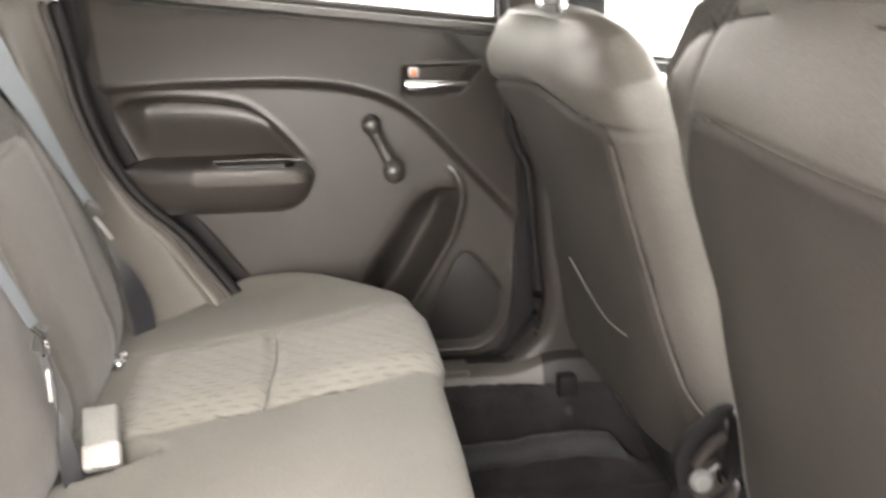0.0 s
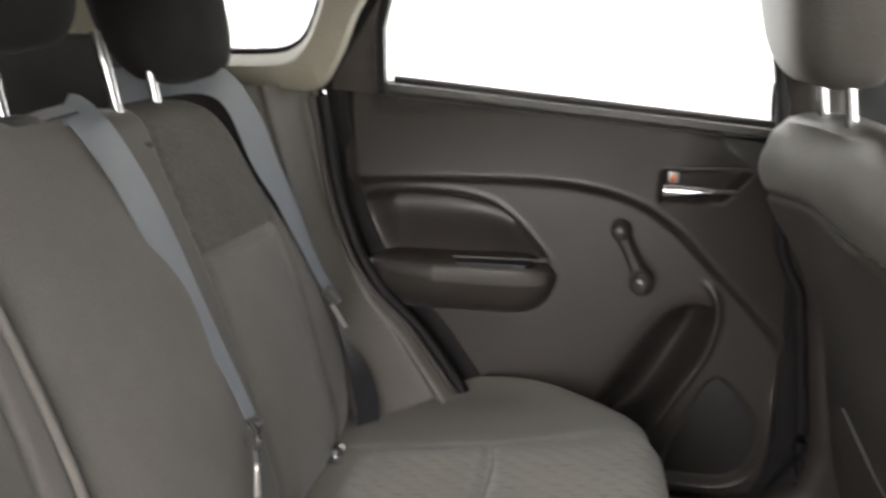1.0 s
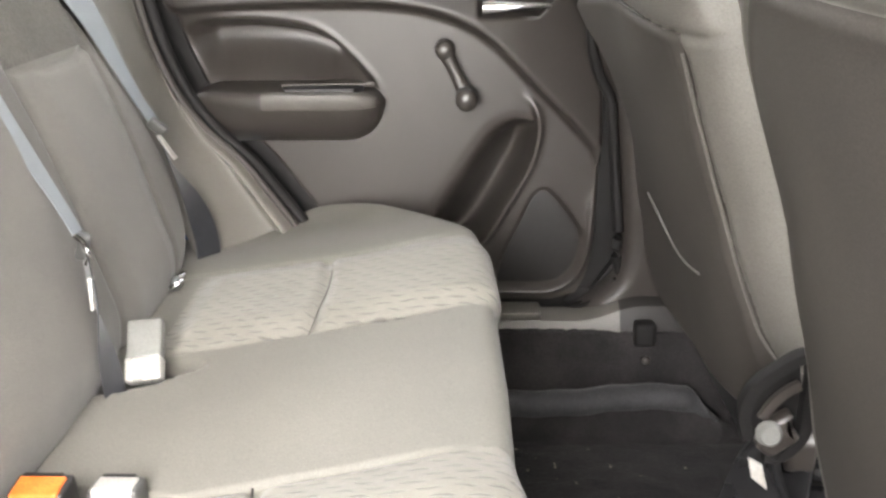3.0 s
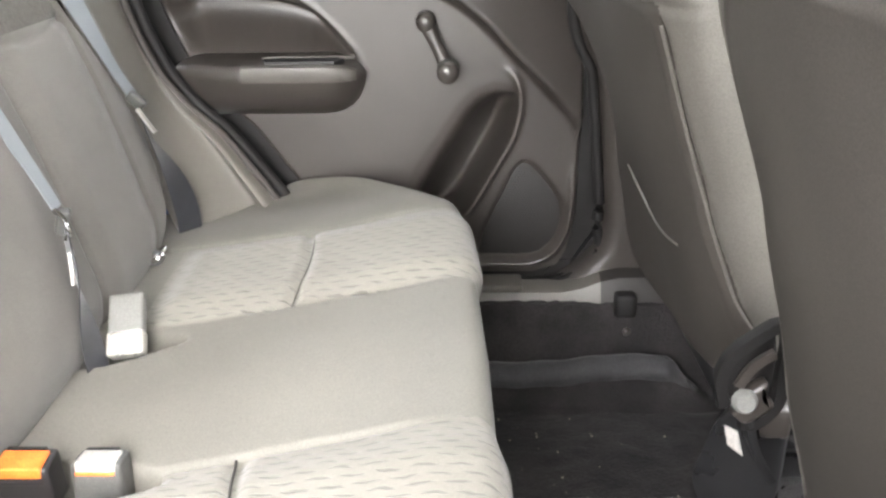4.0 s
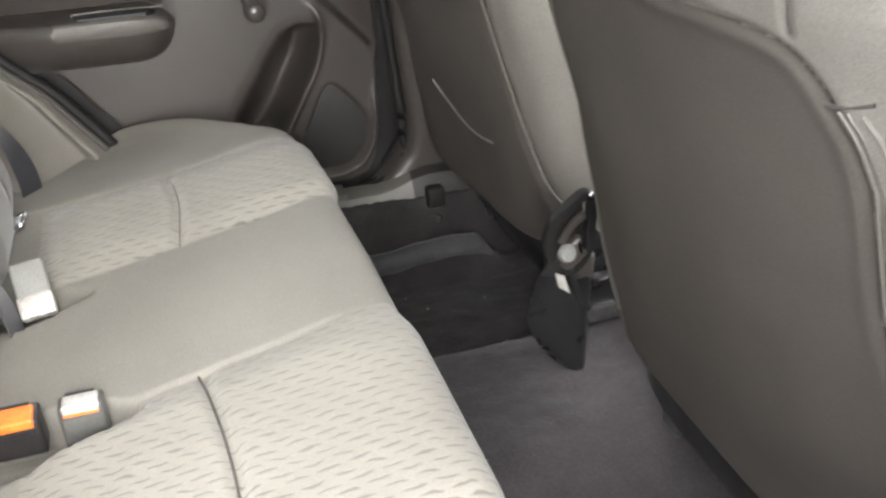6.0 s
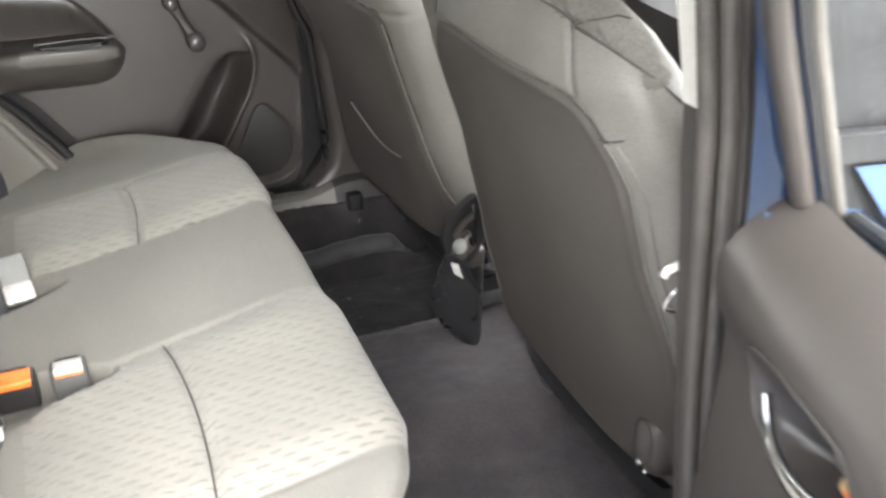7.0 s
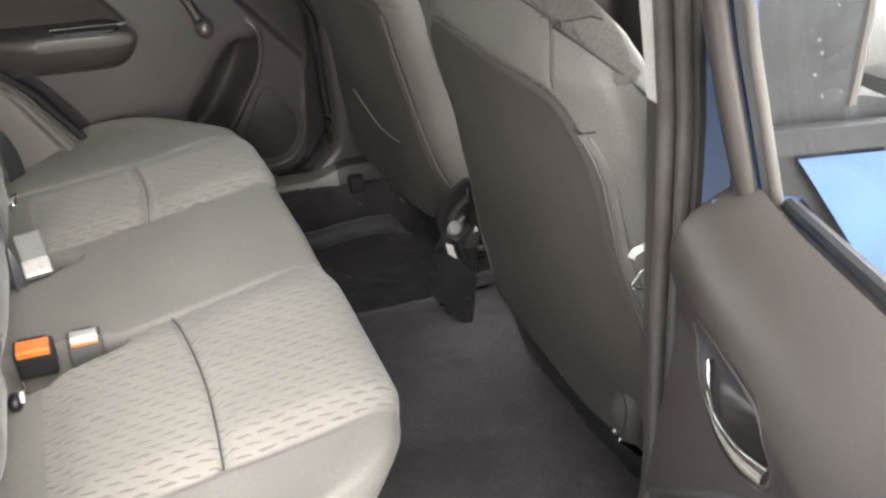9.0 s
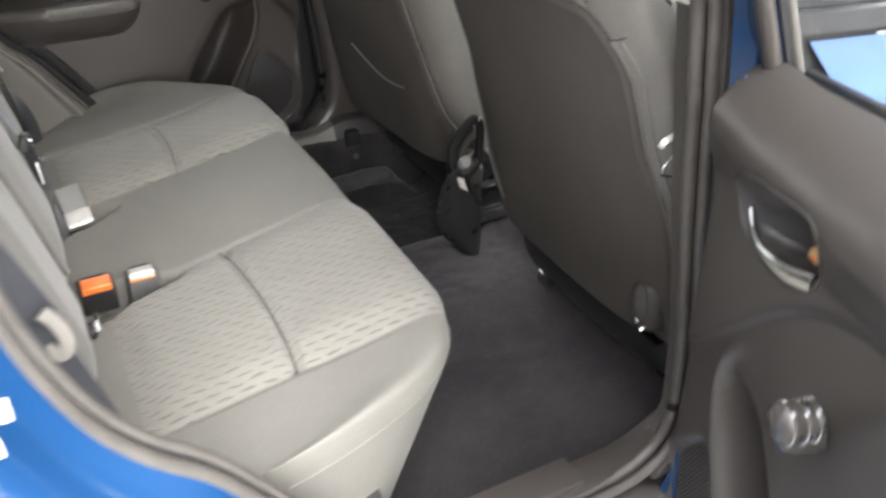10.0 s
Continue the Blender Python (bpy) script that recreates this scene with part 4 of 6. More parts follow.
def sill(side):
    prof = [(1.40, 0.50), (1.372, 0.555), (1.33, 0.578), (1.295, 0.582), (1.288, 0.604), (1.262, 0.610), (1.240, 0.602), (1.226, 0.575), (1.222, 0.50), (1.222, 0.40), (1.40, 0.38)]
    secs = []
    for x in np.linspace(-0.12, 1.35, 50):
        up = (0.026 if side > 0 else 0.05) * smooth(0.36, 0.45 if side > 0 else 0.50, x)
        secs.append([(x, mirror_y(side, y), z + (up if 0.52 < z and y < 1.29 else 0)) for y, z in prof])
    # far sill and scuff plate are lighter: daylight on them put into the grey
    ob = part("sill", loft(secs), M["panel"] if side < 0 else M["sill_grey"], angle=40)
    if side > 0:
        ob.data.materials.append(M["panel_dark"])   # front end darkened: shade at the pillar's foot painted as dark plastic
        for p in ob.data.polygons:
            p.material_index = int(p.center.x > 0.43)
        part("bracket", box((0.440, 1.204, 0.572), (0.474, 1.230, 0.612), 0.008, 3), M["seal_black"], ob, "dark bracket above the carpet")
        part("bolt", ball((0.461, 1.207, 0.548), 0.007, (1, 0.7, 1), 12), M["panel"], ob, "dull bolt head")
    ob.name = "trim_sill_far" if side > 0 else "trim_sill_near"
    tagged(ob, "grey plastic sill trim along the door opening", "sill trim", kind="structure")
    bm = box((0.12, 1.238, 0.603), (0.295, 1.285, 0.6165), 0.005)
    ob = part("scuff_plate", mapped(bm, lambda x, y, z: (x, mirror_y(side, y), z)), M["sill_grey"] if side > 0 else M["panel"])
    ob.name = "trim_scuff_far" if side > 0 else "trim_scuff_near"
    tagged(ob, "grey scuff plate on the door sill", "scuff plate", kind="structure")
    secs = []
    for x in np.linspace(-0.35, 1.5, 30):
        secs.append([(x, mirror_y(side, y), z) for y, z in ((1.335, 0.572), (1.375, 0.556), (1.405, 0.52), (1.41, 0.40), (1.38, 0.30), (1.30, 0.28))])
    ob = part("sill_outer", loft(secs, ring=False, cap=False), M["paint"], angle=30)
    ob.name = "wall_sill_far" if side > 0 else "wall_sill_near"
    tagged(ob, "blue painted outer door sill", "sill", kind="structure")


sill(1)
sill(-1)

nx, ny = 120, 150
fx, fyv = np.linspace(-0.15, 1.5, nx), np.concatenate([np.linspace(0.11, 1.13, 110), np.linspace(1.135, 1.25, ny - 110)])
FX, FY = np.meshgrid(fx, fyv, indexing="ij")
FZ = FLOOR + 0.062 * np.exp(-((FY - 0.725) / 0.165) ** 8)
FZ += 0.050 * np.exp(-(np.abs(FY - 1.178) / 0.024) ** 2.6) * smooth(0.10, 0.22, FX) * smooth(0.60, 0.54, FX)
FZ += 0.15 * smooth(1.203, 1.219, FY) + 0.14 * smooth(0.155, 0.132, FY)
FZ += 0.10 * smooth(0.60, 0.75, FX)
rng = np.random.default_rng(4)
FZ += rng.normal(0, 0.0012, FZ.shape)
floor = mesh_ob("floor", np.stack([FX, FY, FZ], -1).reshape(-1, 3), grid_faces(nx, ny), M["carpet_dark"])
tagged(floor, "dark felt carpet in the rear footwell", "carpet", kind="structure")
# worn mat over the tunnel and the footwell beside the open door, with a rounded edge
inside = (FX > 0.0) & (FX < 0.66) & (FY > 0.150) & (FY < 0.912)
rim_d = np.minimum(np.minimum(FX, 0.66 - FX), np.minimum(FY - 0.150, 0.912 - FY))
mat_i, mat_j = np.flatnonzero(inside.any(1)), np.flatnonzero(inside.any(0))
cut = np.ix_(mat_i, mat_j)
MZ = FZ[cut] + 0.009 * np.sqrt(np.clip(rim_d[cut] / 0.012, 0, 1)) - 0.001
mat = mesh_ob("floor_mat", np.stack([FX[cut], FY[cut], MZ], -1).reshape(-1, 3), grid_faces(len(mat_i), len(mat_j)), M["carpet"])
tagged(mat, "worn dark grey carpet mat over the tunnel and footwell", "floor mat")
# raised ridge of carpet beside the sill, its lit band painted as paler carpet
secs = []
for x in np.linspace(0.14, 0.57, 46):
    w = smooth(0.14, 0.24, x) * smooth(0.57, 0.52, x)
    cy, cz = 1.174 + 0.003 * math.sin(31 * x) + 0.002 * math.sin(83 * x), 0.495 + 0.014 * smooth(0.25, 0.45, x) - 0.035 * (1 - w)
    secs.append([(x, cy - (0.006 + 0.017 * w) * math.cos(a), cz - 0.01 + (0.004 + 0.018 * w) * math.sin(a)) for a in np.linspace(-0.5, math.pi + 0.5, 19)])
tagged(part("floor_ridge", loft(secs, cap=False, ring=False), M["carpet_lit"], angle=80), "ridge of carpet beside the door sill, lightened as if lit", "carpet ridge", kind="structure")
line = spline([(-0.090, 1.294, 0.748), (-0.065, 1.298, 0.7585), (-0.035, 1.302, 0.7655), (-0.005, 1.306, 0.768)], 14)
tagged(part("trim_foot_far", tube(line, 0, flat=(0.008, 0.004), up=(0, -0.4, 1)), M["pale_trim"]), "pale strip at the foot of the closed door", "trim", kind="structure")


def slab(name, lo, hi, mat, label, category, bevel=0.006):
    return tagged(part(name, box(lo, hi, bevel), mat), label, category, kind="structure")


# floor pan, rear deck, tailgate
slab("floor_pan", (-1.0, 0.0, 0.30), (1.6, 1.36, 0.36), M["rubber"], "black underbody", "floor pan")
slab("floor_deck", (-0.95, 0.12, 1.145), (-0.46, 1.25, 1.175), M["panel_dark"], "dark parcel shelf behind the rear seat", "parcel shelf")
slab("wall_tailgate", (-1.0, 0.05, 0.36), (-0.95, 1.31, 1.30), M["panel_dark"], "dark tailgate trim below the rear window", "tailgate")
slab("wall_tailgate_bar", (-0.94, 0.15, 1.255), (-0.915, 1.22, 1.305), M["trim_grey"], "grey ledge below the rear window", "trim")
slab("wall_tail_left", (-0.99, 0.06, 1.29), (-0.93, 0.18, 1.46), M["beige"], "beige tailgate side trim", "pillar")
slab("wall_tail_right", (-0.99, 1.19, 1.29), (-0.93, 1.30, 1.46), M["beige"], "beige tailgate side trim", "pillar")
slab("wall_boot_far", (-0.98, 1.25, 0.36), (-0.36, 1.34, 1.235), M["panel_dark"], "dark luggage bay side trim", "trim")
slab("wall_boot_near", (-0.98, 0.02, 0.36), (-0.36, 0.10, 1.235), M["panel_dark"], "dark luggage bay side trim", "trim")
for nm, lo, hi in (("wall_boot_upper_far", 1.195, 1.245), ("wall_boot_upper_near", 0.115, 0.165)):
    slab(nm, (-0.945, lo, 1.165), (-0.57, hi, 1.302), M["panel_dark"], "dark upper luggage bay trim below the quarter window", "trim", 0.012)
win = empty("window_3")
g = part("pane", box((-0.965, 0.17, 1.29), (-0.961, 1.20, 1.46), 0), M["glass"], win)
g.visible_shadow = False
tagged(win, "rear window of the tailgate", "window", kind="structure")

# roof: headliner sheet and outer skin
pts = []
for x in np.linspace(-1.0, 1.0, 30):
    for y in np.linspace(0.10, 1.26, 30):
        pts.append((x, y, 1.455 + 0.045 * (1 - ((y - 0.68) / 0.6) ** 2) - 0.03 * smooth(0.6, 1.0, x)))
ceiling = mesh_ob("ceiling", pts, grid_faces(30, 30), M["headliner"])
tagged(ceiling, "pale felt headliner", "headliner", kind="structure")
pts = [(x, y, z + 0.03) for x, y, z in pts]
roof = mesh_ob("roof", pts, grid_faces(30, 30), M["paint"])
tagged(roof, "blue painted car roof", "roof", kind="structure")
for side in (1, -1):
    rail = [(x, mirror_y(side, 1.235), 1.452 - 0.12 * smooth(0.55, 1.3, x)) for x in np.linspace(-0.95, 1.3, 40)]
    ob = part("roof_rail", tube(rail, 0.034, 12), M["beige"])
    ob.name = "trim_rail_far" if side > 0 else "trim_rail_near"
    tagged(ob, "pale roof rail trim above the doors", "trim", kind="structure")
    ob = part("roof_rail_outer", tube([(x, y + 0.03 * side, z + 0.02) for x, y, z in rail], 0.035, 10), M["paint"])
    ob.name = "wall_rail_far" if side > 0 else "wall_rail_near"
    tagged(ob, "blue painted roof rail", "roof rail", kind="structure")
    post = [(1.0 + 0.55 * u, mirror_y(side, 1.24), 1.40 - 0.36 * u) for u in np.linspace(0, 1, 12)]
    ob = part("front_pillar", tube(post, 0.03, 10), M["beige"])
    ob.name = "wall_front_pillar_far" if side > 0 else "wall_front_pillar_near"
    tagged(ob, "pale windscreen pillar trim", "pillar", kind="structure")

# windscreen and dashboard, only glimpsed between the front seats
win = empty("window_4")
g = bmesh.new()
q = [g.verts.new(v) for v in ((1.0, 0.13, 1.42), (1.0, 1.23, 1.42), (1.56, 1.25, 1.05), (1.56, 0.11, 1.05))]
g.faces.new(q)
g = part("pane", g, M["glass"], win, smooth=False)
g.visible_shadow = False
tagged(win, "windscreen", "window", kind="structure")
secs = []
for y in np.linspace(0.09, 1.27, 24):
    b_ = 0.02 * math.sin((y - 0.1) * 5)
    secs.append([(1.60, y, 0.40), (1.60, y, 1.03), (1.35, y, 1.05 + b_), (1.20, y, 1.03 + b_), (1.14, y, 0.98 + b_), (1.16, y, 0.80), (1.24, y, 0.60), (1.32, y, 0.40)])
tagged(part("dashboard", loft(secs), M["panel_dark"], angle=50), "dark plastic dashboard beyond the front seats", "dashboard")


def front_door(side):
    door = empty("front_door")
    mp = lambda x, d, z: (x, mirror_y(side, 1.325 - d), z)
    drop = 0.11 if side > 0 else 0.020
    pan = [(0.47, 0.60), (1.40, 0.60), (1.46, 0.8), (1.46, 1.12 - drop), (0.42, 1.20 - drop), (0.455, 0.8)]
    part("inner_panel", mapped(prism(pan, -0.02, 0.012, 0.006), mp), M["panel"], door)
    # curved painted skin
    nxx, nzz = 30, 24
    pts = []
    for x in np.linspace(0.40, 1.5, nxx):
        for k in range(nzz):
            z = 0.57 + (1.216 - 1.3 * drop - 0.075 * (x - 0.40) - 0.57) * k / (nzz - 1)
            xe = np.interp(z, [0.57, 0.66, 0.78, 0.95, 1.04, 1.085, 1.117, 1.144, 1.19, 1.235], [0.46, 0.47, 0.49, 0.515, 0.518, 0.511, 0.494, 0.472, 0.434, 0.41])
            xx = xe + (1.5 - xe) * (x - 0.40) / 1.1
            bul = 0.052 - 0.035 * ((z - 0.86) / 0.32) ** 2 + 0.006 * math.exp(-((z - 1.10) / 0.012) ** 2)
            pts.append(mp(xx, -bul - 0.015, z))
    mesh_ob("outer_skin", pts, grid_faces(nxx, nzz), M["paint"], door, "blue metallic outer skin with a crease")
    belt = [mp(x, -0.042, 1.236 - drop - 0.075 * (x - 0.40)) for x in np.linspace(0.37, 1.48, 24)]
    part("belt_moulding", tube(belt, 0, flat=(0.011, 0.006), up=(0, side, 0)), M["rubber"], door, "black rubber moulding below the glass")
    fi = [(0.455, 1.235), (0.425, 1.32), (0.405, 1.40), (0.9, 1.405), (1.02, 1.38), (1.40, 1.15), (1.42, 1.15), (0.9, 1.205)]
    fo = [(0.43, 1.218), (0.40, 1.32), (0.375, 1.45), (0.9, 1.455), (1.06, 1.43), (1.50, 1.15), (1.50, 1.13), (0.9, 1.19)]
    fi = [(x, z - drop if z < 1.24 else z) for x, z in fi]
    fo = [(x, z - drop if z < 1.24 else z) for x, z in fo]
    tipf = lambda x, d, z: mp(x, d + 0.24 * max(z - 1.2, 0) + 0.002, z)
    part("window_frame", mapped(frame_ring(fo, fi, -0.016, 0.012), tipf), M["black_film"], door, "black window frame with droplets", angle=30)
    g = part("window_glass", mapped(prism([(x, z) for x, z in fi], -0.008, -0.004, 0), tipf), M["glass"], door, "clear front side window")
    g.visible_shadow = False
    if side < 0:
        run = [(np.interp(z, [1.236, 1.44], [0.479, 0.455]), 0.0105, z) for z in np.linspace(1.228, 1.44, 12)]
        part("glass_run", tube(run, 0.0045, 8), M["seal_pale"], door, "grey rubber strip between pillar film and glass")
    tagged(door, "closed blue front car door with black window frame", "car door")


front_door(1)
front_door(-1)


def rear_quarter(side):
    """Blue rear wing with the door jamb rolled into it."""
    curve = spline(SHUT + [(0.0, 0.60), (0.02, 0.575)], 140)
    tan = np.gradient(curve, axis=0)
    tan /= np.linalg.norm(tan, axis=1)[:, None]
    nor = np.stack([tan[:, 1], -tan[:, 0]], 1)
    secs = []
    steps = [(-0.002, 1.270), (-0.002, 1.296), (0.006, 1.305), (0.018, 1.313), (0.028, 1.326), (0.034, 1.342), (0.044, 1.356), (0.060, 1.366), (0.085, 1.373), (0.12, 1.379), (0.25, 1.392), (0.45, 1.385)]
    for (x, z), n in zip(curve, nor):
        row = []
        for o, y in (steps[5:] if side > 0 else steps):
            yy = y - 0.30 * max(z - 1.22, 0)
            row.append((x + n[0] * o if o < 0.2 else x - o, mirror_y(side, yy), z + n[1] * o * (1 if o < 0.2 else 0.5)))
        secs.append(row)
    ob = part("wing", loft(secs, cap=False, ring=False), M["paint"], angle=50)
    ob.name = "wall_wing_far" if side > 0 else "wall_wing_near"
    tagged(ob, "glossy blue metallic rear wing and door jamb", "car body", kind="structure")


rear_quarter(1)
rear_quarter(-1)
bulb = spline([(-0.298, 1.22)] + SHUT[1:] + [(0.0, 0.605), (0.06, 0.585)], 100)
bt = np.gradient(bulb, axis=0)
bt /= np.linalg.norm(bt, axis=1)[:, None]
for nm, off, y, r in (("door_seal_bulb", 0.006, 0.066, 0.010), ("door_seal_lip", -0.002, 0.083, 0.008)):
    line = [(x + q[1] * off, y, z - q[0] * off) for (x, z), q in zip(bulb, bt)]
    tagged(part(nm, tube(line, r, 12), M["seal_pale"]), "soft grey-brown rubber seal on the rear door jamb", "seal", kind="structure")


# ---- rear bench ----
bench = tagged(empty("rear_bench"), "grey cloth rear bench seat with woven patterned inserts", "car seat")


def bench_cushion():
    thing = bench
    prof = spline([(0.06, 0.455), (0.10, 0.52), (0.138, 0.60), (0.170, 0.67), (0.192, 0.72), (0.206, 0.752), (0.2085, 0.776), (0.195, 0.792), (0.15, 0.793), (0.06, 0.778), (-0.05, 0.762), (-0.15, 0.748), (-0.22, 0.740), (-0.27, 0.735), (-0.31, 0.72)], 150)
    tan = np.gradient(prof, axis=0)
    tan /= np.linalg.norm(tan, axis=1)[:, None]
    nor = np.stack([tan[:, 1] * -1, tan[:, 0]], 1) * -1
    ys = 0.152 + (1.318 - 0.152) * (0.5 - 0.5 * np.cos(np.linspace(0, math.pi, 210)))
    ys = np.sort(np.concatenate([ys, np.linspace(0.536, 0.644, 28), np.linspace(0.79, 0.88, 12)]))
    BASE = {(True, 0): 0.600, (True, 1): 0.300, (False, 0): 0.872, (False, 1): 1.085}
    for q in BASE.values():
        ys[int(np.argmin(np.abs(ys - q)))] = q
    pts, np_, r = [], len(prof), 0.05
    in_border = lambda x, near: (0.600 + 0.12 * max(x + 0.08, 0)) if near else (0.872 + 0.09 * max(x + 0.1, 0) + 0.9 * max(x - 0.14, 0) ** 2)
    out_border = lambda x, near: (0.302 - 0.02 * abs(x)) if near else (1.085 + 0.12 * max(x, 0))
    far_line = spline([(0.75, 0.236), (0.9, 0.2275), (1.0, 0.222), (1.1, 0.211), (1.15, 0.195), (1.2, 0.167), (1.25, 0.116), (1.29, 0.045), (1.318, -0.06)], 80)
    bay = spline([(-0.235, 0.632), (-0.15, 0.628), (-0.105, 0.612), (-0.072, 0.586), (-0.092, 0.570), (-0.125, 0.562), (-0.17, 0.552), (-0.235, 0.548), (-0.235, 0.632)], 60)[:-1]
    bay_far = spline([(-0.26, 0.873), (-0.18, 0.868), (-0.145, 0.852), (-0.120, 0.832), (-0.155, 0.815), (-0.19, 0.802), (-0.26, 0.80), (-0.26, 0.873)], 60)[:-1]
    seam_x = lambda near, u: (0.001 - 0.012 * u + 0.011 * math.sin(u * math.pi)) if near else (-0.008 + 0.009 * math.sin(u * math.pi))
    top_x = np.array([q[0] for q in prof])
    for i, y in enumerate(ys):
        sunk = 0.046 * smooth(0.004, -0.008, poly_sd(top_x, np.full(np_, y), bay)) + 0.035 * smooth(0.006, -0.014, poly_sd(top_x, np.full(np_, y), bay_far))
        d0 = min(y - ys[0], ys[-1] - y)
        kc = 1 - math.sqrt(max(0.0, 1 - (1 - d0 / r) ** 2)) if d0 < r else 0.0
        for j, (x, z) in enumerate(prof):
            near = y < 0.75
            dd = 0.0
            a, b_ = BASE[near, 0], BASE[near, 1]
            lo, hi = min(a, b_), max(a, b_)
            s_in = min(y - lo, hi - y)
            s_x = x + 0.185
            body = z > 0.60
            if body and s_in > 0 and s_x > 0:
                dd += 0.010 * smooth(0, 0.05, s_in) * smooth(0, 0.04, s_x)
            if body:
                dd -= (0.006 * math.exp(-((y - lo) / 0.0035) ** 2) + 0.006 * math.exp(-((y - hi) / 0.0035) ** 2)) * smooth(0.19, 0.10, x)
                sx = seam_x(near, (y - lo) / (hi - lo))
                if s_in > 0:
                    dd -= 0.009 * math.exp(-((x - sx) / 0.007) ** 2)
                # pad seam along the rolled outer edge
                if x > 0.1:
                    dd -= 0.002 * math.exp(-((z - 0.752) / 0.005) ** 2) * smooth(0.78, 0.60, y)
                    dd += 0.002 * math.exp(-((z - 0.768) / 0.008) ** 2) * smooth(0.78, 0.60, y)
                dd += 0.006 * math.exp(-((y - 0.735) / 0.10) ** 2) * smooth(0.2, 0.0, abs(x))
            # recess for the buckles near the seat back
            if body and x < 0:
                dd -= sunk[j]
            px, pz = x + nor[j, 0] * dd, z + nor[j, 1] * dd
            cx, q = -0.20, np.clip((y - 0.152) / 0.2 if near else (1.318 - y) / 0.24, 0, 1)
            xf = (-0.20 + 0.436 * (1 - (1 - q) ** 2.6) ** (1 / 2.6)) if near else np.interp(y, far_line[:, 0], far_line[:, 1])
            if px > cx:
                px = cx + (px - cx) * (xf - cx) / 0.428
            pz = pz - (0.03 * kc + 0.020 * smooth(1.10, 1.27, y)) * smooth(0.5, 0.75, z)
            y_at = y + (in_border(x, near) - a) * max(0, 1 - abs(y - a) / 0.1) + (out_border(x, near) - b_) * max(0, 1 - abs(y - b_) / 0.1)
            pts.append((px, y_at, pz - 0.024 + (y - 0.31) * 0.039))
    faces = grid_faces(len(ys), np_)
    fm = []
    for i in range(len(ys) - 1):
        for j in range(np_ - 1):
            yq, x = (ys[i] + ys[i + 1]) / 2, (prof[j, 0] + prof[j + 1, 0]) / 2
            a, b_ = sorted((BASE[yq < 0.75, 0], BASE[yq < 0.75, 1]))
            fm.append(int(a < yq < b_ and x > -0.185 and prof[j, 1] > 0.60))
    mesh_ob("cushion_pad", pts, faces, M["cloth_side"], thing, "grey cloth pad with woven wavy inserts", mats=[M["cloth_side"], M["insert"]], face_mats=fm)
    # end cheeks
    for yy in (0, len(ys) - 1):
        c = [pts[yy * np_ + j] for j in range(np_)]
        n = len(c)
        ctr = (-0.05, c[0][1], 0.6)
        mesh_ob("end_cheek", c + [ctr], [(j, j + 1, n) for j in range(n - 1)], M["cloth_side"], thing)
    # sunk seams across the two inserts
    for near in (True, False):
        a, b_ = sorted((in_border(0, near), out_border(0, near)))
        line = []
        top_from = int(np.argmax(prof[:, 1]))
        order = np.argsort(prof[top_from:, 0])
        for u in np.linspace(0.0, 1.0, 24):
            x = seam_x(near, u)
            z = np.interp(x, prof[top_from:, 0][order], prof[top_from:, 1][order]) + 0.010 * smooth(0, 0.05, min(u, 1 - u) * (b_ - a)) - 0.0045 - 0.024 + (a + (b_ - a) * u - 0.31) * 0.039
            line.append((x, a + (b_ - a) * u, z))
        part("seam", tube(spline(line, 40), 0.0013 if near else 0.0008, 6), M["thread"], thing, "dark sunk seam")
    # welt along the near rolled edge
    line = []
    for y in np.concatenate([np.linspace(0.155, 0.30, 24), np.linspace(0.31, 0.72, 20)]):
        i = int(np.argmin(np.abs(ys - y)))
        j = int(np.argmin(np.hypot(prof[:, 0] - 0.2065, (prof[:, 1] - 0.757))))
        line.append(pts[i * np_ + j])
    part("welt", tube(spline(line, 90), 0.0016, 6), M["cloth_side"], thing)
    part("base", box((-0.30, 0.17, 0.43), (0.06, 1.21, 0.62), 0.02), M["panel_dark"], thing, "dark seat base below the cushion")


bench_cushion()


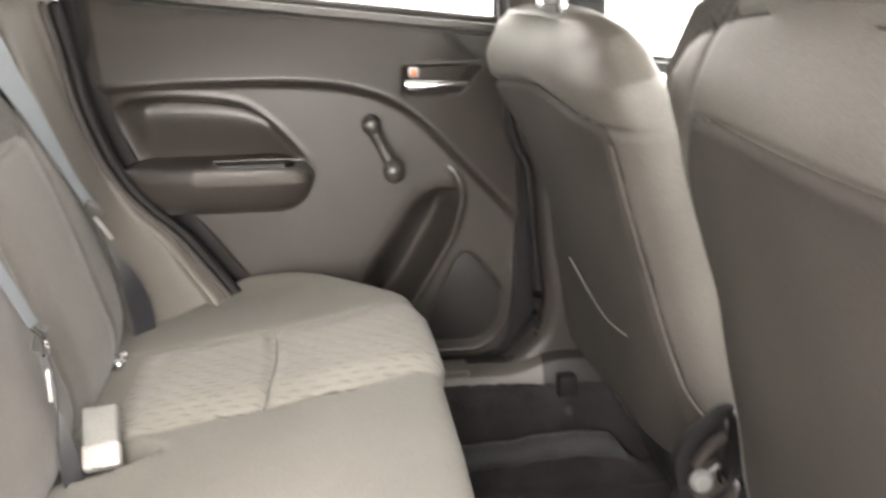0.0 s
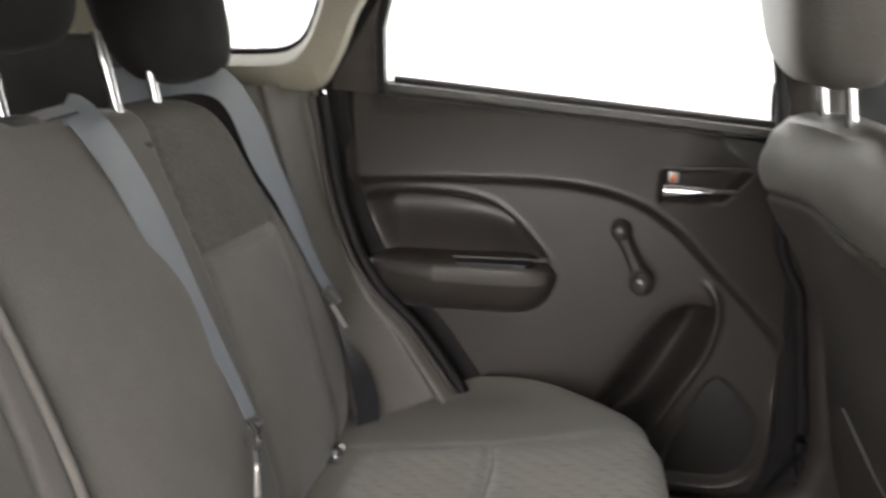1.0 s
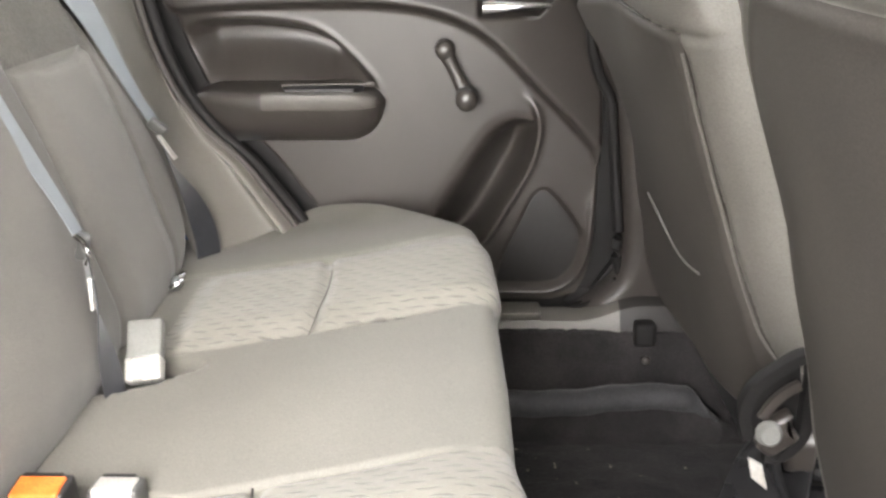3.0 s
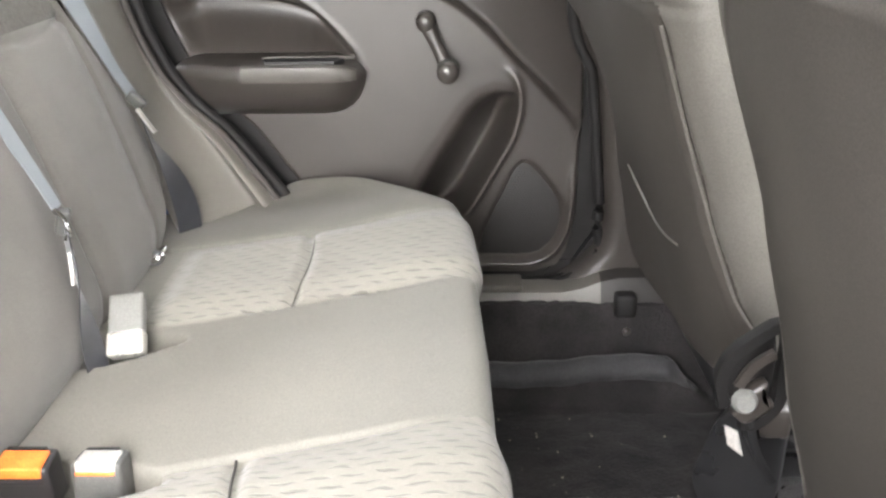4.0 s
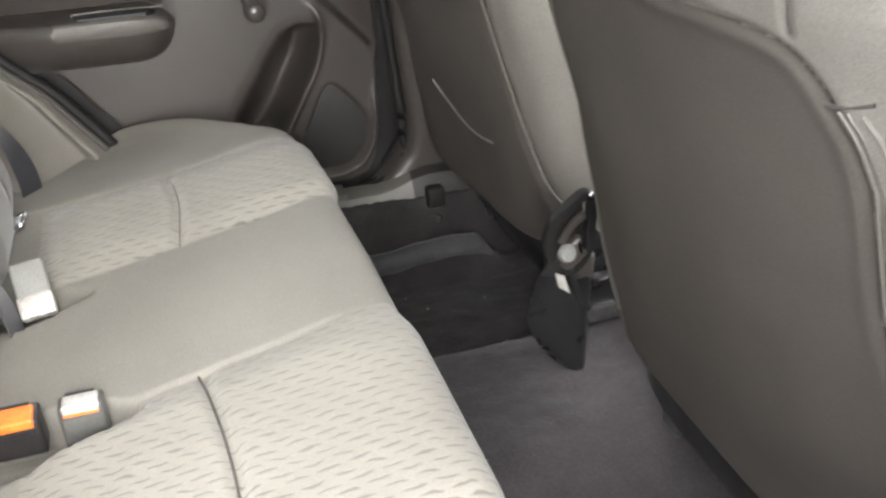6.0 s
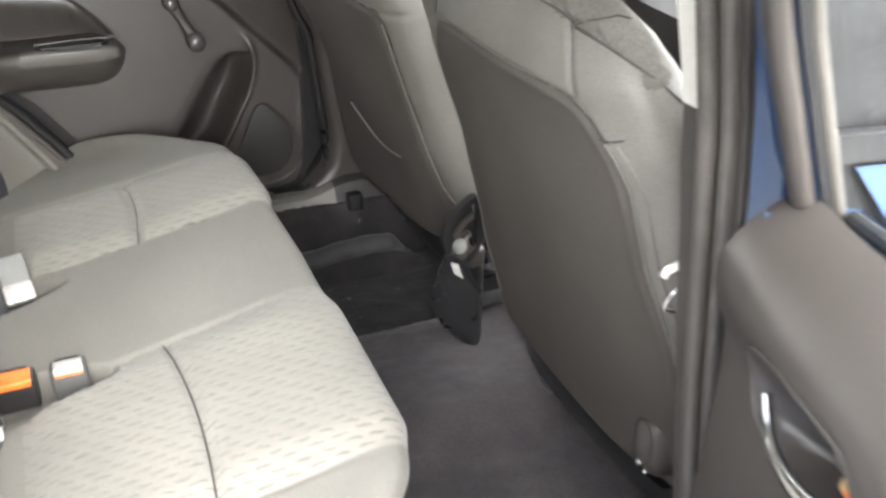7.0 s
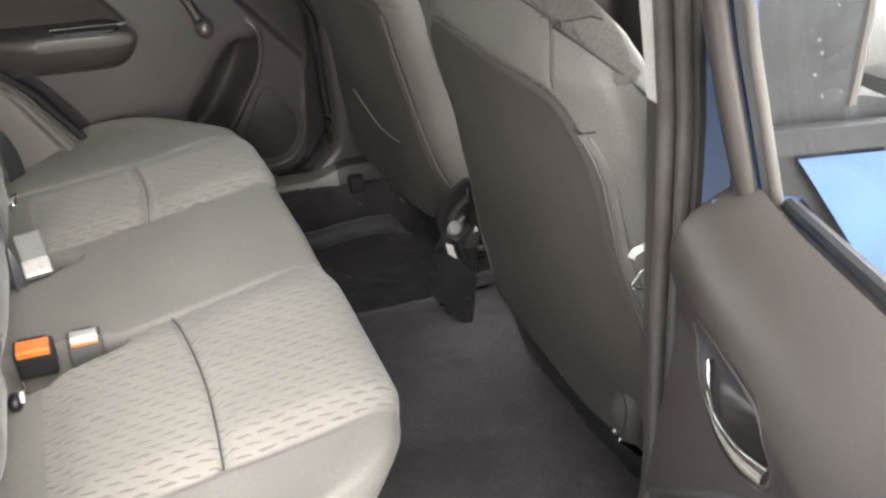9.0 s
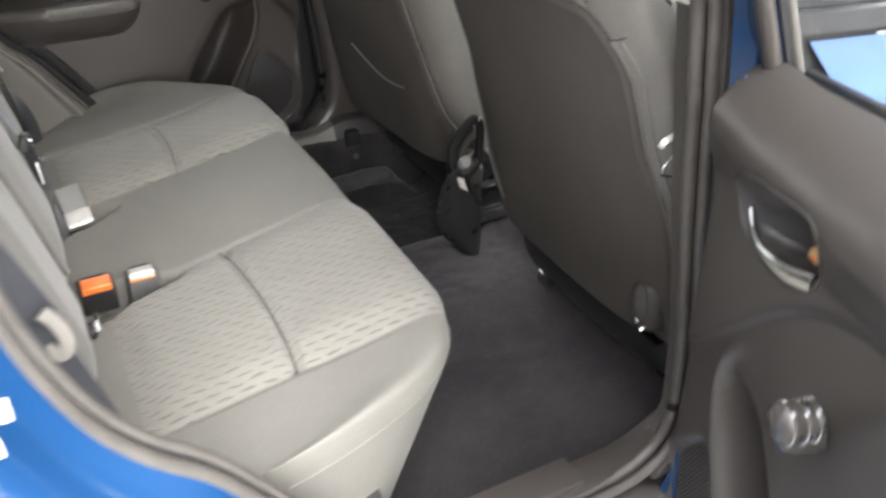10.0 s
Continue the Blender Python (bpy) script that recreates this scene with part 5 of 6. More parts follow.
def bench_back():
    thing = bench
    e = np.array([-0.305, 0.952])      # up along the seat back
    nrm = np.array([0.952, 0.305])     # out of it, towards the front
    o = np.array([-0.212, 0.745])
    ys = np.linspace(0.185, 1.205, 200)
    S = 0.515
    front = [(s, -0.115 * (1 - math.sqrt(max(0.0, 1 - max(0.0, (0.065 - s) / 0.107) ** 2)))) for s in np.linspace(-0.04, S - 0.035, 110)]
    arc = [(S - 0.035 + 0.035 * math.sin(a), -0.035 + 0.035 * math.cos(a)) for a in np.linspace(0.12, math.pi / 2, 10)]
    rear = [(S, -0.06), (S - 0.005, -0.10), (S - 0.03, -0.12), (S - 0.3, -0.13), (0.0, -0.13)]
    prof = front + arc + rear
    pts = []
    side_line = spline([(-0.04, 1.13), (0.0, 1.142), (0.05, 1.168), (0.10, 1.186), (0.15, 1.188), (0.22, 1.170), (0.26, 1.156), (0.31, 1.140), (0.36, 1.124), (0.42, 1.100), (0.46, 1.076), (0.49, 1.048), (0.505, 1.025), (0.515, 1.0)], 80)
    marks = np.zeros((len(ys), len(prof)), int)
    for i, y in enumerate(ys):
        for j, (s, dn) in enumerate(prof):
            # outline narrows towards the top
            far_edge = np.interp(s, side_line[:, 0], side_line[:, 1])
            near_edge = 1.39 - far_edge
            yy = near_edge + (far_edge - near_edge) * (y - 0.185) / 1.02
            d0 = min(yy - near_edge, far_edge - yy)
            r = 0.036
            k = 1 - math.sqrt(max(0.0, 1 - (1 - d0 / r) ** 2)) if d0 < r else 0.0
            dd = 0.0
            if dn > -0.03 or s < 0.1:
                for lo, hi in ((0.36, 0.552), (0.886, 1.085)):
                    a = min(yy - lo, hi - yy)
                    if a > 0:
                        marks[i, j] = int(s > 0.335)
                        dd += 0.008 * smooth(0, 0.05, a)
                        sc = 0.335 - 0.012 * math.sin(math.pi * (yy - lo) / (hi - lo))
                        dd -= 0.008 * math.exp(-((s - sc) / 0.0045) ** 2)
                    dd -= 0.005 * math.exp(-((yy - lo) / 0.004) ** 2) + 0.005 * math.exp(-((yy - hi) / 0.004) ** 2)
                dd -= 0.012 * math.exp(-((yy - 0.594) / 0.007) ** 2)
                dd += 0.010 * math.exp(-((yy - 0.74) / 0.11) ** 4)
                dd += 0.02 * math.sin(np.clip(s / S, 0, 1) * math.pi) ** 2 * 0.6
            x, z = o + e * s + nrm * (dn + dd - 0.075 * k * (dn > -0.055 or s < 0.1))
            z -= 0.03 * k * smooth(0.4, 0.5, s)
            pts.append((x, yy, z))
    faces = grid_faces(len(ys), len(prof))
    fm = [int(marks[i, j] and marks[i + 1, j + 1]) for i in range(len(ys) - 1) for j in range(len(prof) - 1)]
    mesh_ob("back_pad", pts, faces, M["cloth"], thing, "dark grey cloth back pad with stitched panels", mats=[M["cloth"], M["insert_back"]], face_mats=fm)
    for k in (0, len(ys) - 1):
        c = [pts[k * len(prof) + j] for j in range(len(prof))]
        mesh_ob("side_cheek", c + [(-0.33, c[40][1], 0.95)], [(j, j + 1, len(c)) for j in range(len(c) - 1)] + [(len(c) - 1, 0, len(c))], M["cloth"], thing)
    part("piping", tube([(o[0] + e[0] * s + nrm[0] * (0.004 + 0.012 * math.sin(s / S * 3.14) ** 2), 0.582 + 0.004 * math.sin(s * 9), o[1] + e[1] * s + nrm[1] * 0.006) for s in np.linspace(0.05, 0.48, 40)], 0.0042, 10), M["cloth"], thing, "piping between the back panels")


bench_back()


def headrest(name, c, w, h, dep, posts, lean, label, mat):
    """A rounded pad on two chrome posts. c: the middle of the pad."""
    thing = empty(name)
    secs = []
    for k, u in enumerate(np.linspace(-1, 1, 26)):
        f = (1 - abs(u) ** 3.0) ** (1 / 2.2) if abs(u) < 1 else 0.02
        f = max(f, 0.02)
        ring = []
        for a in np.linspace(0, 2 * math.pi, 32, endpoint=False):
            ca, sa = math.cos(a), math.sin(a)
            px = math.copysign(abs(ca) ** 0.6, ca) * dep / 2 * (0.35 + 0.65 * f)
            py = math.copysign(abs(sa) ** 0.55, sa) * w / 2 * (0.55 + 0.45 * f) * (0.92 + 0.08 * u)
            ring.append((c[0] + px * f ** 0.25 - lean * u * h / 2, c[1] + py * f ** 0.12, c[2] + u * h / 2))
        secs.append(ring)
    part("pad", loft(secs), mat, thing)
    for y in posts:
        z0 = c[2] - h / 2
        x0 = c[0] + lean * h / 2
        part("post", tube([(x0 + lean * 0.10, y, z0 - 0.10), (x0 + lean * 0.05, y, z0 - 0.05), (x0, y, z0 + 0.02), (x0 - 0.01, y, z0 + 0.06)], 0.0058, 12), M["chrome"], thing, "polished steel post")
        part("collar", box((x0 + lean * 0.09 - 0.014, y - 0.018, z0 - 0.075), (x0 + lean * 0.09 + 0.014, y + 0.018, z0 - 0.052), 0.006), M["panel_dark"], thing, "black plastic collar")
    return tagged(thing, label, "headrest")


headrest("headrest", (-0.412, 1.018, 1.345), 0.235, 0.20, 0.10, (0.862, 0.942), 0.25, "dark cloth headrest on chrome posts above the rear seat", M["head_cloth"])
headrest("headrest", (-0.428, 0.70, 1.385), 0.30, 0.20, 0.10, (0.645, 0.705), 0.25, "raised dark cloth headrest on chrome posts above the bench", M["head_cloth"])


# ---- front seats ----
def front_seat(yc, flip, label):
    """Seat seen from behind: back shell with stitched panel, bolsters, base, recliner. flip: 1 with its inner side towards plus y."""
    thing = empty("front_seat")
    e, nrm = np.array([-0.2996, 0.9541]), np.array([-0.9541, -0.2996])   # up, and out of the rear face
    o = np.array([0.512, 0.64]) if flip > 0 else np.array([0.503, 0.64])
    S = 0.642 if flip > 0 else 0.592
    ns, na = (260, 300) if flip > 0 else (170, 260)
    # board set into the back, with rounded upper corners, and the seams above it
    EU, EP = [0.02, 0.1, 0.2, 0.45, 0.62, 0.75, 0.80, 0.834, 0.856, 0.873, 0.880, 0.884], [0.19, 0.205, 0.218, 0.216, 0.200, 0.196, 0.186, 0.170, 0.157, 0.140, 0.115, 0.07]
    board = spline([(p, u * S) for u, p in zip(EU, EP)], 60)
    board = np.concatenate([board, (board * np.array([-1, 1]))[::-1]])
    edge_p = lambda u: np.interp(u, EU, EP)
    cloth_edge = lambda u: np.interp(u, [0.80, 0.889, 0.913, 0.934, 0.95, 0.962, 0.975], [0.275, 0.210, 0.195, 0.178, 0.157, 0.130, 0.09])
    upper = [spline([(0.121, 0.966), (0.134, 0.932), (0.147, 0.884)], 12), spline([(0.05, 0.985), (0.095, 0.976), (0.112, 0.971), (0.128, 0.962)], 12), spline([(0.128, 0.962), (0.138, 0.969), (0.147, 0.971), (0.17, 0.972)], 10),
             spline([(0.128, 0.962), (0.157, 0.95), (0.178, 0.934), (0.195, 0.913), (0.208, 0.889), (0.218, 0.868)], 20)]

    def near_line(py, sv, line):
        q = line * np.array([1, S])
        return np.min([np.hypot(np.abs(py) - c[0], sv - c[1]) for c in spline(q, 40)], axis=0)

    turn = np.linspace(0, 2 * math.pi, na, endpoint=False)
    WU = [0, 0.06, 0.15, 0.3, 0.45, 0.6, 0.72, 0.8, 0.9, 0.97, 1.0]
    W_IN = [0.285, 0.305, 0.310, 0.292, 0.268, 0.250, 0.253, 0.262, 0.252, 0.21, 0.15] if flip > 0 else [0.175, 0.20, 0.227, 0.250, 0.262, 0.267, 0.268, 0.267, 0.252, 0.21, 0.15]
    W_OUT = [0.20, 0.225, 0.238, 0.248, 0.251, 0.249, 0.243, 0.235, 0.205, 0.155, 0.10] if flip > 0 else [0.235, 0.245, 0.248, 0.253, 0.257, 0.26, 0.262, 0.262, 0.25, 0.21, 0.15]

    def inset(u):
        if flip < 0:
            return 0.05 * smooth(0.80, 0.9, u) + 0.03 * smooth(0.2, 0.0, u) - 0.014
        return 0.045 * smooth(0.45, 0.85, u) + 0.025 * smooth(0.78, 0.9, u) + 0.03 * smooth(0.2, 0.0, u)

    def half_width(u, py):
        return np.interp(u, WU, W_IN if py * flip > 0 else W_OUT)
    DU, DV = [0, 0.1, 0.5, 0.8, 0.93, 1.0], [0.13, 0.15, 0.15, 0.12, 0.075, 0.03]
    secs = []
    for s in np.linspace(0.032 if flip > 0 else 0, S, ns):
        u = s / S
        dep = np.interp(u, DU, DV)
        back = -0.028 * smooth(0.86, 1.0, u) ** 1.3 - (0.012 * smooth(0.075, 0.045, u) if flip > 0 else 0.03 * smooth(0.08, 0.0, u))
        ring = []
        if flip > 0:
            allp = np.array([math.copysign(abs(math.sin(a)) ** 0.5, math.sin(a)) * half_width(u, math.sin(a)) for a in turn])
            gaps = poly_sd(allp, np.full(na, s), board)
            sunk = sum(0.0024 * np.exp(-(near_line(allp, s, q) / 0.0032) ** 2) for q in upper) if u > 0.84 else np.zeros(na)
        for j, a in enumerate(turn):
            ca, sa = math.cos(a), math.sin(a)
            hw = half_width(u, sa)
            py = math.copysign(abs(sa) ** 0.5, sa) * hw
            pw = 0.38 if flip < 0 and sa > 0 else 0.62
            pd = math.copysign(abs(ca) ** pw, ca) * dep / 2 - dep / 2 + back
            if ca > 0 and flip > 0:
                w = abs(py) / hw
                pd += 0.012 * (1 - w * w)
                g = gaps[j]
                pd -= 0.0034 * math.exp(-(g / 0.003) ** 2) - 0.0012 * math.exp(-((g + 0.008) / 0.005) ** 2) - 0.002 * math.exp(-((g - 0.011) / 0.006) ** 2) * smooth(0.86, 0.82, u)
                pd -= sunk[j]
                if u > 0.80 and abs(py) > cloth_edge(u):
                    pd += 0.0009 * math.sin((s + 0.9 * abs(py)) * 2 * math.pi / 0.013)
            elif ca > 0:
                w = abs(py) / hw
                pd += 0.012 * (1 - w * w)
                pl = 0.218 - inset(u)
                g = abs(py) - pl
                if u < 0.86:
                    pd -= 0.35 * smooth(0.86, 0.78, u) * (0.010 * math.exp(-(g / 0.006) ** 2) - 0.004 * math.exp(-((g + 0.012) / 0.006) ** 2))
                top = 0.862 - 0.04 * (py / 0.25) ** 2
                pd -= 0.006 * math.exp(-((u - top) / 0.008) ** 2)
            if flip < 0 and py > 0:
                pd += (0.036 * smooth(0.6, 0.08, u) + 0.045 * smooth(0.52, 0.92, u)) * (py / 0.25) ** 1.2
            pd += 0.0016 * math.sin(9 * py + 14 * u + yc * 7) * math.sin(5.3 * u * 3 + 11 * py) * smooth(0, 0.1, 1 - abs(2 * u - 1))
            x, z = o + e * s + nrm * pd
            ring.append((x, yc + py, z))
        secs.append(ring)
    bm = loft(secs)
    ob = part("backrest", bm, M["back_cloth"], thing, "grey-brown cloth back with stitched panel seams", angle=75)
    me = ob.data
    me.materials.append(M["front_vinyl"])
    me.materials.append(M["insert_back"])
    mids = np.array([p.center[:] for p in me.polygons])
    off_board = poly_sd(mids[:, 1] - yc, (mids[:, 0] - o[0]) * e[0] + (mids[:, 2] - o[1]) * e[1], board) if flip > 0 else mids[:, 0]
    for p in me.polygons:
        c = p.center
        s = (c.x - o[0]) * e[0] + (c.z - o[1]) * e[1]
        d = (c.x - o[0]) * nrm[0] + (c.z - o[1]) * nrm[1]
        if flip > 0:
            u, py = s / S, c.y - yc
            out = d < -0.05 or off_board[p.index] > 0
            p.material_index = 2 if u > 0.80 and abs(py) > cloth_edge(u) else 1 if out and u > 0.14 else 0
            continue
        if abs(c.y - yc) > 0.219 - inset(s / S) or d < -0.05 or s / S > 0.862 - 0.04 * ((c.y - yc) / 0.25) ** 2:
            p.material_index = 1

    def back_pt(u, py, lift=0.0):
        hw = half_width(u, py)
        dep = np.interp(u, DU, DV)
        pw = 0.19 if flip < 0 and py > 0 else 0.31
        sa = min(abs(py) / hw, 0.9999) ** 2
        pd = (1 - sa * sa) ** pw * dep / 2 - dep / 2 - 0.028 * smooth(0.86, 1.0, u) ** 1.3 - 0.03 * smooth(0.08, 0.0, u) + 0.012 * (1 - (py / hw) ** 2)
        if flip < 0 and py > 0:
            pd += (0.036 * smooth(0.6, 0.08, u) + 0.045 * smooth(0.52, 0.92, u)) * (py / 0.25) ** 1.2
        x, z = o + e * (u * S) + nrm * (pd + lift)
        return (x, yc + py, z)

    # raised stitched seams
    if flip > 0:
        sg = -1
        for off, r in ((0.006, 0.0012), (0.011, 0.0012), (0.019, 0.0017)):
            ln = [back_pt(u, sg * (edge_p(u) + off), 0.0018) for u in np.linspace(0.1, 0.825, 40)]
            part("seam", tube(ln, r, 6), M["front_vinyl"], ob)
        ln = [back_pt(0.828 + 0.008 * k * k, sg * (0.172 + 0.026 * k), 0.0008) for k in np.linspace(0, 1, 8)]
        part("seam", tube(ln, 0.0012, 6), M["thread"], ob)
    if flip > 0:
        for sg in (-1, 1):
            for q in upper[:3]:
                part("seam", tube([back_pt(u, sg * p, -0.0016) for p, u in q], 0.0010, 6), M["thread"], ob)
            ln = []
            for u, p, d in spline([(0.962, 0.129, -0.021), (0.95, 0.157, -0.026), (0.934, 0.178, -0.033), (0.913, 0.195, -0.042), (0.889, 0.208, -0.052), (0.868, 0.216, -0.060)], 30):
                x, z = o + e * (u * S) + nrm * d
                ln.append((x, yc + sg * p, z))
            part("seam", tube(ln, 0.0014, 6), M["thread"], ob)
    else:
        ln = [back_pt(0.862 - 0.04 * (py / 0.25) ** 2, py, -0.004) for py in np.linspace(-0.15, 0.15, 40)]
        part("seam", tube(ln, 0.0016, 6), M["thread"], ob)
        ln = [back_pt(u, -0.2175 + inset(u) - 0.001, 0.0006) for u in np.linspace(0.1, 0.80, 50)]
        part("seam", tube(ln, 0.0018, 6), M["front_vinyl"], ob, "raised seam along the bolster")
    # sloping map-pocket piping
    if flip < 0:
        ln = []
        for u in np.linspace(0, 1, 20):
            y = 1.084 + (0.872 - 1.084) * u
            z = 0.872 - 0.028 * u - 0.018 * math.sin(u * math.pi)
            ln.append(back_pt((z - o[1]) / e[1] / S, y - yc, 0.001))
        part("pocket_piping", tube(ln, 0.0022, 8), M["front_vinyl"], ob, "pale piping of the map pocket")
    # cushion, underframe, rails
    secs = []
    for k, u in enumerate(np.linspace(-1, 1, 20)):
        f = max((1 - abs(u) ** 4) ** 0.5, 0.05)
        ring = []
        for a in np.linspace(0, 2 * math.pi, 28, endpoint=False):
            ca, sa = math.cos(a), math.sin(a)
            ring.append((0.78 + 0.27 * math.copysign(abs(ca) ** 0.4, ca) * (0.8 + 0.2 * f), yc + u * 0.25, 0.665 + (0.065 * math.copysign(abs(sa) ** 0.5, sa)) * f + 0.02 * ca))
        secs.append(ring)
    pad = part("cushion", loft(secs), M["front_vinyl"], thing, "vinyl cushion with a black underside")
    # lower faces of the cushion are black
    pad.data.materials.append(M["rubber"])
    for p in pad.data.polygons:
        p.material_index = int(p.center.z < 0.672 and p.center.x < 0.9 and abs(p.center.y - yc) < 0.245)
    part("underframe", box((0.56, yc - 0.20, 0.56), (0.98, yc + 0.20, 0.61), 0.01), M["black_gloss"], thing, "black steel underframe")
    for dy in (-0.19, 0.19):
        part("rail", box((0.56, yc + dy - 0.018, 0.535), (1.0, yc + dy + 0.018, 0.562), 0.004), M["steel"], thing, "steel slide rail")
        part("rail_foot", box((0.72, yc + dy - 0.022, 0.46), (0.77, yc + dy + 0.022, 0.54), 0.006), M["black_gloss"], thing, "black rail foot")
    if flip < 0:
        cover = [(0.480, 0.665), (0.480, 0.715), (0.488, 0.745), (0.508, 0.757), (0.54, 0.745), (0.58, 0.70), (0.58, 0.66), (0.52, 0.655)]
        y0 = yc - 0.222
        cover_ob = part("recliner_cover", mapped(prism(cover, 0, 0.028, 0.006), lambda x, d, z: (x, y0 - d, z)), M["black_gloss"], thing, "black plastic recliner cover")
        part("recliner_pivot", tube_taper((0.51, y0 - 0.024, 0.725), (0.51, y0 - 0.034, 0.725), 0.012, 0.010, 18), M["panel_dark"], cover_ob, "dark recliner pivot")
    else:
        secs = []
        for k in np.linspace(0, 1, 14):
            f = math.sqrt(max(0.0, 1 - (1 - min(k / 0.35, 1)) ** 2)) * math.sqrt(max(0.0, 1 - (max(k - 0.8, 0) / 0.2) ** 2)) + 0.02
            xc, zc = 0.458 + 0.072 * k, 0.757 - 0.024 * k
            ring = []
            for a in np.linspace(0, 2 * math.pi, 24, endpoint=False):
                ca, sa = math.cos(a), math.sin(a)
                ring.append((xc, 0.203 + 0.024 * f * math.copysign(abs(ca) ** 0.6, ca), zc + 0.042 * f * math.copysign(abs(sa) ** 0.6, sa)))
            secs.append(ring)
        cover_ob = part("recliner_cover", loft(secs), M["pillar"], thing, "rounded brown plastic recliner cover", angle=70)
        band = [(0.4635, 0.203 + 0.0175 * math.cos(a), 0.755 + 0.032 * math.sin(a)) for a in np.linspace(0.3, math.pi + 1.2, 30)]
        part("cover_seam", tube(band, 0.0013, 8), M["panel_dark"], cover_ob, "dark seam round the cover")
        part("rail_end", tube([(0.480, 0.203, 0.707), (0.492, 0.200, 0.695), (0.510, 0.196, 0.675)], 0, flat=(0.007, 0.003), up=(-1, -0.3, 0.6)), M["chrome"], thing, "bright steel rail end")
        part("rail_pin", ball((0.466, 0.203, 0.726), 0.0055, (1, 1, 1.2), 12), M["chrome"], thing, "bright steel pin")
        part("rail_bolt", ball((0.530, 0.548, 0.606), 0.004, (1, 1, 1), 10), M["chrome"], thing, "bright bolt head")
    return tagged(thing, label, "car seat")


front_seat(0.372, 1, "grey-brown cloth front seat with smooth back board beside open door")
front_seat(1.02, -1, "grey-brown cloth front seat with piped map pocket on its back")
headrest("headrest", (0.336, 1.04, 1.335), 0.30, 0.17, 0.11, (0.975, 1.105), 0.2, "dark cloth headrest on chrome posts above a front seat", M["front_vinyl"])

headrest("headrest", (0.330, 0.372, 1.385), 0.26, 0.17, 0.10, (0.30, 0.44), 0.2, "dark cloth headrest above the front seat by the open door", M["head_cloth"])

# recliner link, bright tongue and console between the seats
thing = empty("centre_console")
secs = []
for z, xl in spline([(0.503, 0.505), (0.525, 0.488), (0.555, 0.466), (0.600, 0.447), (0.637, 0.453), (0.670, 0.462), (0.690, 0.474), (0.702, 0.490), (0.707, 0.506)], 30):
    # a rounded blade: full towards the front, drawn back to a thin rear edge
    near_side = [(0.537, 0.752), (0.530, 0.744)]
    for k in np.linspace(0, 1, 12):
        near_side.append((0.522 + (xl - 0.522) * k, 0.741 + 0.030 * k ** 2.2))
    secs.append([(x, y, z) for x, y in near_side] + [(xl + 0.006, 0.781, z), (0.537, 0.785, z)])
part("console_body", loft(secs), M["black_gloss"], thing, "satin black rear end of the console", angle=60)
# the console's soft highlight, added as a block of paler plastic
part("console_highlight", box((0.500, 0.740, 0.672), (0.536, 0.779, 0.714), 0.012, 4), M["panel"], thing, "rounded paler block for the highlight on the console end")
tagged(thing, "satin black console end between the front seats", "console")

thing = empty("seat_belt_stalk")
loop = spline([(0.440, 0.692, 0.752), (0.434, 0.692, 0.780), (0.440, 0.690, 0.806), (0.458, 0.688, 0.826), (0.480, 0.686, 0.842), (0.489, 0.686, 0.826), (0.490, 0.688, 0.790), (0.490, 0.690, 0.757), (0.474, 0.691, 0.734), (0.458, 0.692, 0.732)], 50)
part("bracket", tube(loop, 0, flat=(0.006, 0.0065), up=(0, 1, 0)), M["seal_black"], thing, "black bracket loop")
part("bracket_web", prism([(0.440, 0.765), (0.444, 0.806), (0.480, 0.838), (0.487, 0.80), (0.487, 0.757), (0.470, 0.738)], 0.696, 0.704, 0.002), M["seal_black"], thing)
part("link", tube(spline([(0.449, 0.684, 0.778), (0.457, 0.683, 0.795), (0.467, 0.683, 0.806), (0.479, 0.684, 0.813)], 14), 0, flat=(0.005, 0.003), up=(0, -1, 0)), M["panel"], thing, "grey curved link")
lens = spline([(0.446, 0.748), (0.449, 0.764), (0.458, 0.775), (0.474, 0.785), (0.476, 0.770), (0.484, 0.759), (0.472, 0.746), (0.458, 0.739), (0.446, 0.748)], 33)[:-1]
part("buckle_shell", prism([tuple(q) for q in lens], 0.676, 0.694, 0.006, 3), M["panel"], thing, "grey leaf-shaped buckle shell")
part("pivot", tube_taper((0.454, 0.678, 0.766), (0.453, 0.668, 0.768), 0.0125, 0.0105, 20), M["buckle"], thing, "round grey cap")
part("tab", mapped(prism([(0.437, 0.742), (0.450, 0.736), (0.455, 0.713), (0.440, 0.724)], 0.0, 0.003, 0.001), lambda x, d, z: (x, 0.667 + d + 0.35 * (z - 0.728), z)), M["silver"], thing, "bright steel tab")
# chrome bead added where the bracket's top corner glints
part("glint_bead", ball((0.482, 0.676, 0.843), 0.0035, (1, 1, 1.3), 10), M["chrome"], thing, "chrome bead for the glint on the bracket")
part("stalk", tube(spline([(0.50, 0.700, 0.66), (0.478, 0.699, 0.70), (0.464, 0.694, 0.745)], 12), 0, flat=(0.011, 0.004), up=(1, 0, 0.3)), M["rubber"], thing)
tagged(thing, "front seat belt stalk in a black bracket with steel tab", "seat belt")


